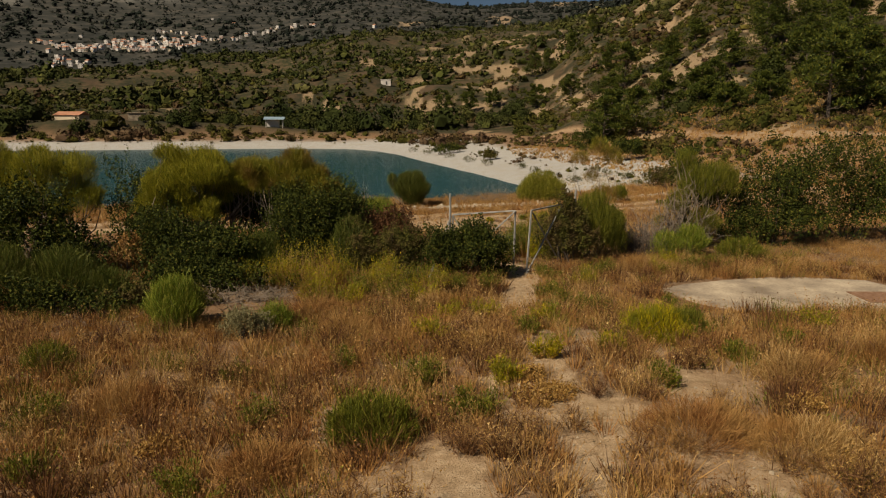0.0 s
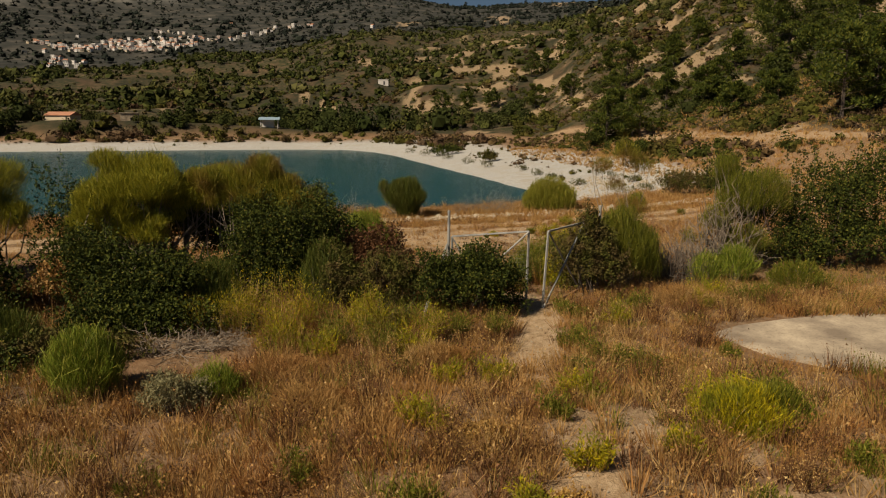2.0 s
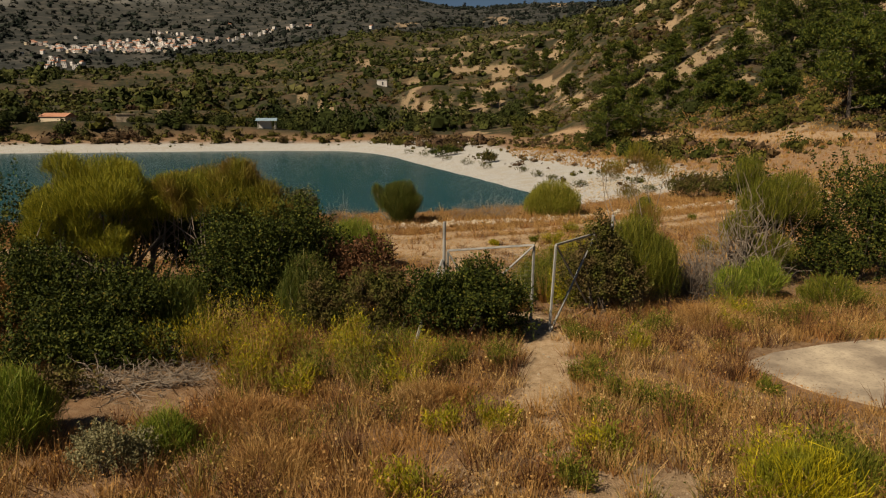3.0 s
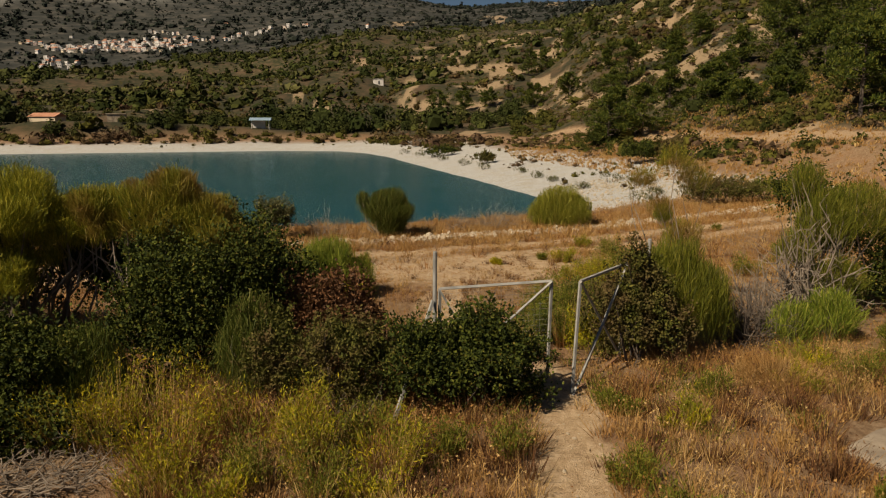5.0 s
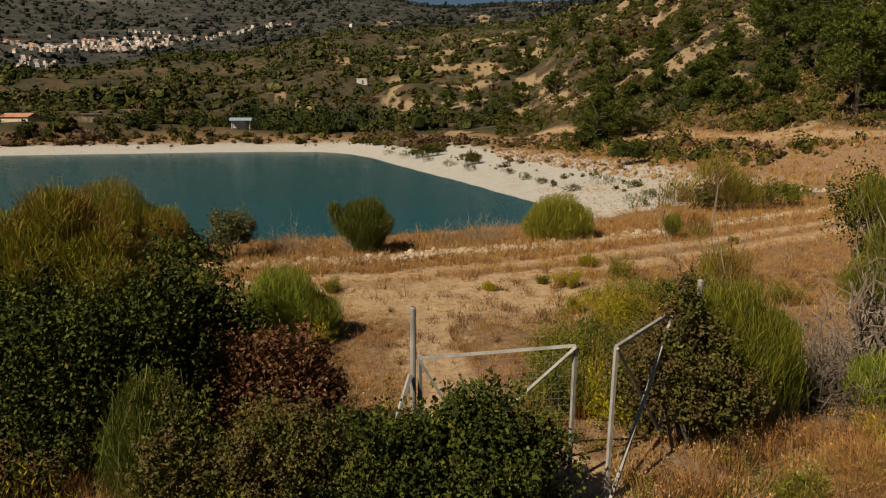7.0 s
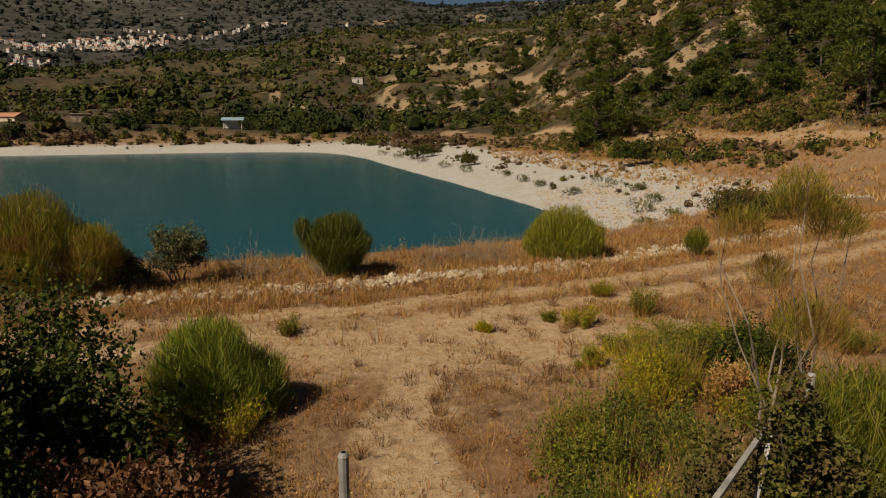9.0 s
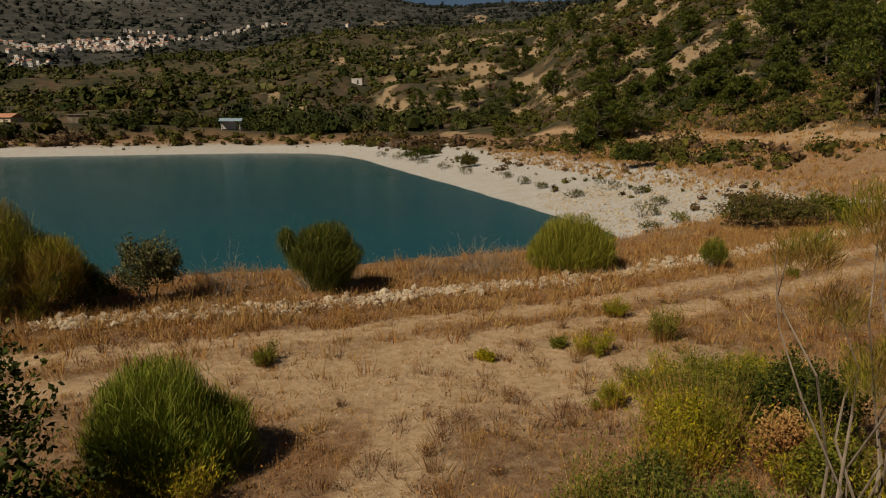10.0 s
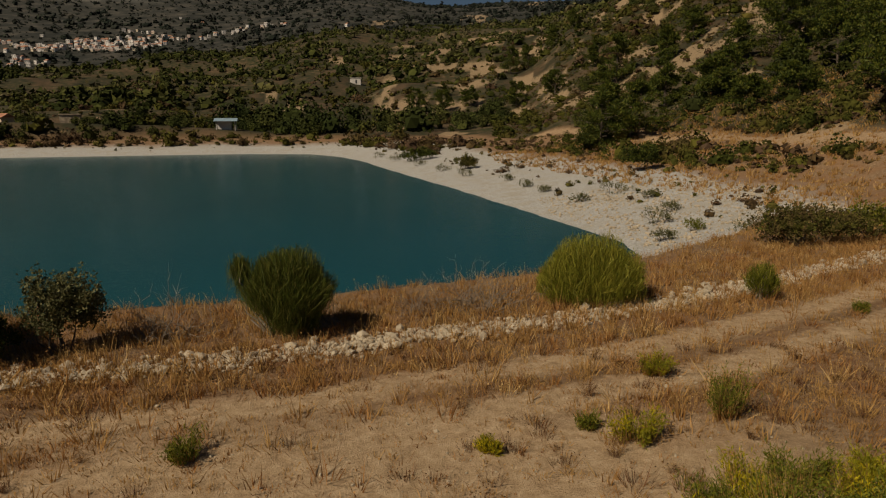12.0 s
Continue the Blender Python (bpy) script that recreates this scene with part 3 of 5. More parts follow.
def weed(name, place, wide, high, material, label, n=120, seed=1, group="", leaf=0.042, per=8):
    """A clump of upright stems with narrow leaves all along."""
    r = np.random.default_rng(seed)
    ob = thing(name, place, label, "plant", group)
    spots = r.normal(0, 0.24, (7, 3)) * [wide, wide, 0]
    which = r.integers(0, 7, n)
    tall = r.uniform(0.55, 1.1, 7)[which][:, None]
    root = spots[which] + r.normal(0, 0.1, (n, 3)) * [wide, wide, 0]
    out = root / max(wide, 0.01) * 0.9 + r.normal(0, 0.12, (n, 3))
    tip = root + unit(out * [1, 1, 0] + [0, 0, 1.0]) * (high * tall * r.uniform(0.55, 1.15, (n, 1)))
    t = r.uniform(0.1, 1.0, (n, per, 1)) ** 0.65
    spots = (root[:, None] * (1 - t) + tip[:, None] * t).reshape(-1, 3) + r.normal(0, 0.02, (n * per, 3))
    away = np.repeat(unit(tip - root), per, 0) * 1.1 + r.normal(0, 0.45, spots.shape)
    part("foliage", leaves(spots, away, leaf * 1.7, leaf * 0.36, r), material, ob)["kind"] = "stuff"
    part("stalk", slivers(root - [0, 0, 0.03], tip, 0.012, r), STRAW, ob)["kind"] = "stuff"
    return ob


def dead_brush(name, place, wide, high, label, n=90, seed=1, material=None, thick=0.01, up=0.7, group=""):
    """A tangle of leafless twigs that fork."""
    r = np.random.default_rng(seed)
    ob = thing(name, place, label, "dead shrub", group)
    out = []
    for _ in range(n // 5):
        start = np.array([*r.normal(0, 0.16, 2) * wide, -0.05])
        way = unit(r.normal(0, 1, 3) * [1, 1, 0.5] + [0, 0, up])
        end = start + way * [wide * 0.5, wide * 0.5, high] * r.uniform(0.6, 1.1) * 1.2
        spine = crooked(start, end, 0.07, r, 6)
        out.append(tube(spine, thick * 1.6, thick * 0.5, 4)[0:2])
        for _ in range(4):
            a = spine[r.integers(2, 6)]
            b = a + unit(way + r.normal(0, 0.7, 3)) * r.uniform(0.2, 0.5) * high
            out.append(tube(crooked(a, b, 0.08, r, 4), thick * 0.7, thick * 0.2, 4))
    part("twig_tangle", joined(out), material or TWIG, ob)["kind"] = "stuff"
    return ob


def pine(place, high, spread, seed, label="dark green pine tree on the slope", group="pines on the slope"):
    r = np.random.default_rng(seed)
    ob = thing("pine_tree", place, label, "tree", group)
    lean = r.normal(0, 0.03, 2) * high
    trunk = np.array([(lean[0] * t, lean[1] * t, high * t * 0.95 - 0.4) for t in np.linspace(0, 1, 7)])
    part("trunk", tube(trunk, 0.03 * high * 0.8, 0.02, 7), BARK, ob)
    limbs, puffs = [], []
    for n in range(int(20 + high * 1.6)):
        t = r.uniform(0.1, 1.0) ** 1.1
        start = np.array([lean[0] * t, lean[1] * t, high * t * 0.93])
        a = r.uniform(0, 2 * np.pi)
        reach = spread * (0.25 + 0.95 * (1.0 - t) ** 0.6) * (0.55 + 0.45 * min(t / 0.3, 1)) * r.uniform(0.5, 1.15)
        end = start + np.array([np.cos(a) * reach, np.sin(a) * reach, reach * r.uniform(0.0, 0.35)])
        limbs.append(tube(crooked(start, end, 0.05, r, 5), 0.006 * high, 0.015, 4))
        for u in (0.5, 0.78, 1.0):
            fat = r.uniform(0.5, 0.95) * (0.55 + 0.06 * high) * (1.15 - 0.35 * t)
            puffs.append(np.concatenate([start + (end - start) * u + r.normal(0, 0.3, 3) + [0, 0, 0.3], [fat, fat, fat * 0.62]]))
    part("limb_framework", joined(limbs), BARK, ob)["kind"] = "stuff"
    puffs = np.array(puffs)
    per = 80
    way = unit(r.normal(0, 1, (len(puffs), per, 3)) + [0, 0, 0.35])
    at = (puffs[:, None, :3] + way * puffs[:, None, 3:] * r.uniform(0.45, 1.0, (len(puffs), per, 1))).reshape(-1, 3)
    out = unit(way.reshape(-1, 3) + [0, 0, 0.5] + r.normal(0, 0.4, at.shape))
    part("crown", slivers(at, at + out * r.uniform(0.25, 0.6, (len(at), 1)), 0.19, r), PINE, ob)
    return ob


def gz(x, y, sink=0.03):
    return (x, y, float(ground(x, y)) - sink)


# tall brooms and evergreens beside the gate
broom("broom_shrub", gz(-8.2, 22.6), [(0, 0, 2.8, 1.6, 1.3, 1.3), (-0.9, -0.4, 2.2, 0.9, 0.9, 0.95), (0.9, 0.1, 2.7, 0.9, 0.8, 0.85), (0.2, -0.6, 1.9, 0.9, 0.6, 0.6), (1.7, 0.3, 2.9, 0.7, 0.7, 0.6)], BROOM, "tall rounded Spanish broom with yellow-green rods", 72000, 0.3, 0.0075, 3, "", 60, 0.05, 1.5)
broom("broom_shrub", gz(-5.2, 22.6), [(0, 0, 2.85, 1.0, 0.8, 0.85), (1.0, 0.0, 2.5, 0.8, 0.7, 0.7), (-0.9, 0.1, 2.95, 0.7, 0.7, 0.6)], BROOM_BROWN, "olive Spanish broom with bare stems above dark evergreens", 40000, 0.3, 0.0075, 2, "", 30, 0.04, 2.0)
broom("broom_shrub", gz(-13.0, 22.6), [(0, 0, 2.6, 1.5, 1.3, 1.3), (-1.8, 0.2, 2.6, 1.2, 1.1, 1.2), (1.0, -0.3, 2.0, 0.8, 0.8, 0.8), (-3.4, 0, 2.4, 1.3, 1.2, 1.2)], BROOM, "broad Spanish broom above dark undergrowth", 46000, 0.42, 0.0075, 4, "", 40, 0.05, 1.3)
broom("broom_shrub", gz(-9.8, 35.3), [(0, 0, 1.35, 1.7, 1.5, 1.75), (1.7, -0.3, 0.9, 1.2, 1.1, 1.2), (-1.5, 0.3, 1.0, 1.2, 1.2, 1.3)], BROOM_BROWN, "olive-green broom with brown patches on the bank", 44000, 0.5, 0.009, 5, "", 40)
leafy("lentisk_shrub", gz(-4.0, 21.6), [(0.5, 0, 1.15, 0.9, 0.9, 1.25), (-0.7, 0.1, 1.1, 1.0, 0.9, 1.2), (1.1, 0.4, 0.8, 0.7, 0.7, 1.05), (-0.4, -0.6, 0.7, 1.3, 0.7, 0.85)], LENTISK, "tall dark evergreen lentisk shrub with small leaves", 54000, 0.044, 6, 0.55)
leafy("lentisk_shrub", gz(-7.6, 20.0), [(0, 0, 0.8, 1.5, 0.9, 1.0), (-1.4, 0.5, 1.0, 1.1, 1.0, 1.1), (1.6, 0.0, 0.7, 1.1, 0.8, 0.9), (0.6, -0.9, 0.3, 1.2, 0.6, 0.55)], LENTISK, "low dark green shrub below the brooms", 42000, 0.046, 7, 0.3)
leafy("lentisk_shrub", gz(-12.0, 19.6), [(0, 0, 1.2, 1.6, 1.2, 1.5), (-2.0, 0.0, 1.3, 1.5, 1.2, 1.6), (1.3, -0.2, 0.7, 1.0, 0.8, 0.9)], LENTISK, "deep green evergreen thicket", 26000, 0.06, 8, 0.4)
leafy("lentisk_shrub", gz(-9.6, 23.6), [(0, 0, 1.3, 1.6, 1.0, 1.5), (-1.4, 0.0, 1.6, 1.0, 0.9, 1.5), (2.4, 0.4, 0.9, 1.6, 0.9, 1.2), (4.2, 0.6, 1.0, 1.4, 0.9, 1.4)], LENTISK, "dark evergreen shrub between the tall brooms", 34000, 0.052, 9, 0.45)
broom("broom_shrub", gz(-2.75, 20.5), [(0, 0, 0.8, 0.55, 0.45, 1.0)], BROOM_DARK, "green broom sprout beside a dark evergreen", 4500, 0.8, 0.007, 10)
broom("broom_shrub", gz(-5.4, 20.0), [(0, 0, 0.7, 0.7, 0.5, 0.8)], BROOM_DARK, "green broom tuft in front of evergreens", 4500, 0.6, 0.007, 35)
broom("broom_shrub", gz(-2.5, 27.0), [(0, 0, 0.5, 0.92, 0.85, 1.15), (0.5, 0.2, 0.35, 0.75, 0.7, 0.85)], BROOM_FRESH, "bright green rounded broom on the dry verge", 19000, 0.5, 0.0065, 11)
leafy("withered_shrub", gz(-1.5, 22.0), [(0, 0, 0.85, 0.95, 0.7, 0.85), (-0.8, 0.1, 0.7, 0.7, 0.6, 0.7)], RUSTY, "withered shrub with hanging red-brown leaves", 16000, 0.05, 12, 0.25)
leafy("creeper_thicket", gz(0.9, 19.95), [(0, 0, 0.75, 0.95, 0.6, 0.95), (0.9, 0.1, 0.45, 0.55, 0.5, 0.75), (-0.8, -0.1, 0.65, 0.7, 0.6, 0.8)], LENTISK, "dark leafy thicket overgrowing a gate leaf", 34000, 0.042, 13, 0.25)
leafy("creeper_thicket", gz(-1.2, 20.0), [(0, 0, 0.65, 0.9, 0.7, 0.85), (-1.0, 0.2, 0.6, 0.7, 0.6, 0.8)], IVY, "olive-brown tangled thicket of small leaves", 26000, 0.036, 14, 0.2)
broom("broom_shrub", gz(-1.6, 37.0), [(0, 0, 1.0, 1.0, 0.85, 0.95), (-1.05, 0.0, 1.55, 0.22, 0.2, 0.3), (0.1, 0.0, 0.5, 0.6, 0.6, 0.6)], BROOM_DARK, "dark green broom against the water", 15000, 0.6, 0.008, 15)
broom("broom_shrub", gz(5.9, 39.5), [(0, 0, 0.55, 1.25, 1.1, 1.25), (0.55, 0.1, 0.5, 0.95, 0.9, 1.05), (-0.6, 0.0, 0.45, 0.8, 0.8, 0.95)], BROOM_YELLOW, "yellow-green ball-shaped broom on the bank", 22000, 0.42, 0.0095, 16)
leafy("oleaster_shrub", gz(-6.2, 35.9), [(0, 0, 0.75, 0.75, 0.6, 0.75), (0.45, 0.1, 1.1, 0.55, 0.45, 0.55)], OLIVE, "grey-green small-leaved shrub on the bank", 9000, 0.05, 17, 0.25)
leafy("lentisk_shrub", gz(-7.4, 35.2), [(0, 0, 0.45, 0.8, 0.5, 0.5)], LENTISK, "low dark shrub beside stones", 5000, 0.05, 18, 0.2)
broom("broom_shrub", gz(5.3, 22.7), [(0, 0, 1.15, 0.8, 0.7, 1.2), (0.6, 0.2, 0.95, 0.6, 0.6, 1.0), (-0.6, -0.1, 0.8, 0.6, 0.5, 0.9)], WEED_GREEN, "upright green broom beside the gate post", 17000, 0.7, 0.006, 19)
leafy("lentisk_shrub", gz(4.4, 22.0), [(0, 0, 1.2, 0.65, 0.5, 1.15), (0.4, -0.2, 0.5, 0.6, 0.5, 0.7), (-0.6, 0.5, 0.6, 0.6, 0.5, 0.8)], IVY, "dark evergreen growing over the gate post", 22000, 0.04, 20, 0.25)
dead_brush("dead_shrub", gz(7.1, 23.6), 1.7, 1.25, "leafless grey-brown shrub with a dark tangle of twigs", 620, 21, BARK, 0.012)
dead_brush("dead_shrub", gz(8.9, 24.5), 1.6, 2.0, "tall bare branching shrub with pale twigs", 220, 22, None, 0.02, 1.2)
broom("broom_shrub", gz(9.7, 25.2), [(0, 0, 2.3, 0.7, 0.6, 0.9), (0.9, 0.2, 2.4, 0.8, 0.7, 1.0), (-0.7, 0.0, 1.6, 0.5, 0.5, 0.6), (-0.3, 0.5, 3.2, 0.45, 0.4, 0.6), (0.2, -0.3, 1.0, 0.7, 0.5, 0.6)], WEED_GREEN, "tall straggling broom with bare lower branches", 9000, 0.4, 0.008, 23, "", 60)
leafy("lentisk_shrub", gz(10.3, 26.2), [(0, 0, 1.6, 0.9, 0.8, 1.4), (-0.6, 0.2, 2.6, 0.6, 0.6, 0.9), (0.8, 0.1, 1.2, 1.0, 0.8, 1.2)], LENTISK, "dark evergreen behind straggling bare branches", 18000, 0.045, 64, 0.4)
# added undergrowth: its dark leaves stand in for shade on the ground
leafy("lentisk_shrub", gz(-9.4, 16.0), [(0, 0, 0.2, 1.3, 0.7, 0.5), (-1.6, 0.2, 0.3, 1.1, 0.7, 0.6), (1.3, 0.3, 0.15, 0.8, 0.5, 0.4)], LENTISK, "low dark undergrowth added in place of shade before green brooms", 14000, 0.045, 65, 0.25)
broom("broom_tree", gz(6.0, 25.3), [(0, 0, 3.75, 0.4, 0.4, 0.4), (-0.65, 0.2, 3.35, 0.35, 0.35, 0.35), (0.55, 0.1, 3.4, 0.4, 0.35, 0.4), (0.3, 0, 1.95, 0.5, 0.45, 0.5), (-0.2, 0.2, 2.7, 0.3, 0.3, 0.3)], BROOM_BROWN, "sparse young broom tree with pale forked stems", 3600, 0.34, 0.007, 34, "", 9, 0.02)
leafy("lentisk_shrub", gz(-4.0, 23.4), [(0, 0, 1.05, 1.3, 0.9, 1.05), (1.1, 0.1, 0.9, 0.75, 0.7, 0.9), (-1.2, 0.2, 1.1, 1.0, 0.9, 1.2), (1.7, 0.3, 0.6, 0.8, 0.7, 0.8), (-0.2, 1.8, 1.3, 1.3, 0.9, 1.3), (1.0, 1.3, 0.7, 0.9, 0.7, 0.9)], LENTISK, "dark evergreen with upright leafy sprays", 22000, 0.055, 56, 0.5)
leafy("dry_bush", gz(5.95, 26.7), [(0, 0, 0.4, 0.4, 0.35, 0.5)], RUST_GRASS, "dried rust-orange bush among green weeds", 4000, 0.03, 57, 0.2)
leafy("lentisk_shrub", gz(6.9, 27.6), [(0, 0, 0.55, 0.7, 0.6, 0.75), (-0.5, 0.4, 0.5, 0.5, 0.5, 0.6)], LENTISK, "dark green bush beside yellow weeds", 9000, 0.035, 58, 0.25)
dead_brush("dead_shrub", gz(7.9, 24.4), 1.6, 1.3, "tangle of bare grey branches behind the gate", 420, 59, None, 0.010, 0.7)
leafy("lentisk_shrub", gz(12.8, 25.8), [(0, 0, 1.7, 1.6, 1.2, 1.8), (2.0, 0.3, 2.1, 1.5, 1.2, 1.9), (0.5, -0.8, 0.7, 1.7, 0.9, 0.9), (-1.2, -0.2, 0.7, 1.0, 0.8, 0.9)], LENTISK, "dark evergreen thicket beside the slab", 34000, 0.055, 24, 0.35)
leafy("lentisk_shrub", gz(16.5, 27.0), [(0, 0, 2.1, 1.8, 1.4, 2.2), (2.4, 0.5, 2.2, 1.6, 1.4, 2.2), (0.5, -0.6, 0.7, 2.2, 1.2, 0.9)], LENTISK, "large dark evergreen thicket", 22000, 0.06, 25, 0.4)
broom("broom_shrub", gz(9.0, 23.5), [(0, 0, 0.55, 0.6, 0.5, 0.6)], BROOM_FRESH, "low fresh green broom under bare branches", 2600, 0.45, 0.009, 26)
broom("broom_shrub", gz(8.0, 23.2), [(0, 0, 0.45, 0.45, 0.4, 0.55)], BROOM_FRESH, "small green broom at the thicket's edge", 1500, 0.45, 0.009, 27)
broom("broom_shrub", gz(10.4, 22.6), [(0, 0, 0.4, 0.8, 0.6, 0.45)], WEED_GREEN, "soft yellow-green broom behind the slab", 3000, 0.4, 0.009, 36)
dead_brush("dead_shrub", gz(-4.3, 36.7), 1.5, 1.1, "grey leafless shrub against the water", 240, 28, None, 0.008)
dead_brush("dead_shrub", gz(3.0, 39.1), 2.6, 0.9, "dark leafless thicket at the water's edge", 600, 29, None, 0.006)
dead_brush("dead_shrub", gz(1.2, 38.6), 1.2, 0.8, "thin leafless shrub on the bank", 160, 30, None, 0.006)
dead_brush("dead_shrub", gz(-8.9, 32.6), 1.6, 0.7, "grey leafless bush at the end of the stones", 300, 37, None, 0.008)
leafy("bank_shrub", gz(16.3, 47.2), [(0, 0, 0.6, 1.7, 1.2, 0.8), (1.8, 0.5, 0.5, 1.3, 1.0, 0.7), (-1.2, 0.2, 0.4, 1.0, 0.9, 0.6)], IVY, "brown-green spreading shrub on the bank", 14000, 0.06, 31, 0.25)
leafy("bank_shrub", gz(20.0, 49.0), [(0, 0, 0.5, 1.2, 1.0, 0.7)], WEED_GREEN, "yellow-green low shrub on the bank", 5000, 0.06, 32, 0.25)
broom("broom_shrub", gz(10.6, 39.6), [(0, 0, 0.5, 0.4, 0.4, 0.5)], WEED_GREEN, "small grey-green broom on the verge", 1600, 0.4, 0.01, 33)

# brooms and dead wood nearer the start
broom("broom_shrub", gz(-6.1, 15.1), [(0, 0, 0.55, 0.65, 0.55, 0.7)], BROOM_FRESH, "soft bright green broom in dry grass", 6500, 0.5, 0.007, 40)
# shade of the taller shrubs is put into this broom's dark colour
broom("broom_shrub", gz(-9.9, 17.3), [(0, 0, 0.7, 1.1, 0.8, 0.85), (1.1, -0.1, 0.5, 0.7, 0.6, 0.6), (-1.6, -0.3, 0.8, 1.1, 0.8, 0.9)], BROOM_DARK, "large green broom coloured dark for the shade of taller shrubs", 13000, 0.5, 0.008, 41)
broom("broom_shrub", gz(-7.6, 12.4), [(0, 0, 0.25, 0.5, 0.4, 0.35)], WEED_GREEN, "low green broom tuft in straw", 1800, 0.35, 0.007, 38)
leafy("grey_herb", gz(-4.3, 14.4), [(0, 0, 0.25, 0.6, 0.45, 0.42)], GREY_HERB, "silvery grey cushion of herbs", 8000, 0.025, 42, 0.12)
broom("broom_shrub", gz(-3.75, 15.0), [(0, 0, 0.28, 0.4, 0.35, 0.38)], BROOM_FRESH, "low green broom tuft", 2200, 0.35, 0.006, 43)
dead_brush("brush_pile", gz(-5.7, 17.7), 2.4, 0.45, "pile of dead grey branches on the ground", 800, 44, None, 0.010, 0.3)
dead_brush("brush_pile", gz(-4.5, 17.9), 1.5, 0.45, "heap of dry grey twigs", 500, 45, None, 0.008, 0.35)
dead_brush("brush_pile", gz(-8.0, 15.6), 1.8, 0.35, "scattered dead branches in the shade", 300, 49, None, 0.010, 0.25)
leafy("lentisk_shrub", gz(-6.0, 18.7), [(0, 0, 0.25, 1.7, 0.6, 0.45), (-1.5, -0.4, 0.2, 1.0, 0.6, 0.4)], LENTISK, "low dark undergrowth behind dead branches", 12000, 0.05, 50, 0.2)
leafy("lentisk_shrub", gz(-7.4, 16.6), [(0, 0, 0.2, 1.1, 0.6, 0.4), (0.9, 0.5, 0.15, 0.8, 0.5, 0.3)], IVY, "low dusty undergrowth among dead branches", 7000, 0.045, 51, 0.2)
leafy("dry_bush", gz(-9.3, 20.0), [(0, 0, 0.7, 0.6, 0.4, 0.6)], STRAW, "dried orange-straw bush among evergreens", 5000, 0.05, 46, 0.2)
dead_brush("dead_shrub", gz(-3.6, 18.9), 1.4, 0.6, "grey leafless undergrowth of fine twigs", 260, 47, None, 0.007, 0.4)
dead_brush("dead_shrub", gz(-0.9, 19.2), 1.2, 0.5, "fine grey-brown leafless undergrowth", 300, 48, None, 0.006, 0.4)

for n, (x, y, size) in enumerate([(2.9, 24.4, 0.62), (3.5, 25.6, 0.6), (4.9, 27.2, 0.7), (5.9, 28.3, 0.75), (2.6, 23.2, 0.55), (3.5, 22.9, 0.6), (6.2, 26.0, 0.6), (4.3, 24.8, 0.65)]):
    leafy("green_shrub", gz(x, y), [(0, 0, 0.5 * size, size, size * 0.8, 0.75 * size), (size * 0.6, 0.2, 0.4 * size, size * 0.6, size * 0.6, 0.8 * size)], (WEED_GREEN, BROOM_DARK, WEED)[n % 3], ("olive-green leafy shrub behind the gate", "dark green leafy shrub behind the gate", "yellowing leafy shrub behind the gate")[n % 3], 8000, 0.026, 700 + n, 0.22, "green shrubs behind the gate")
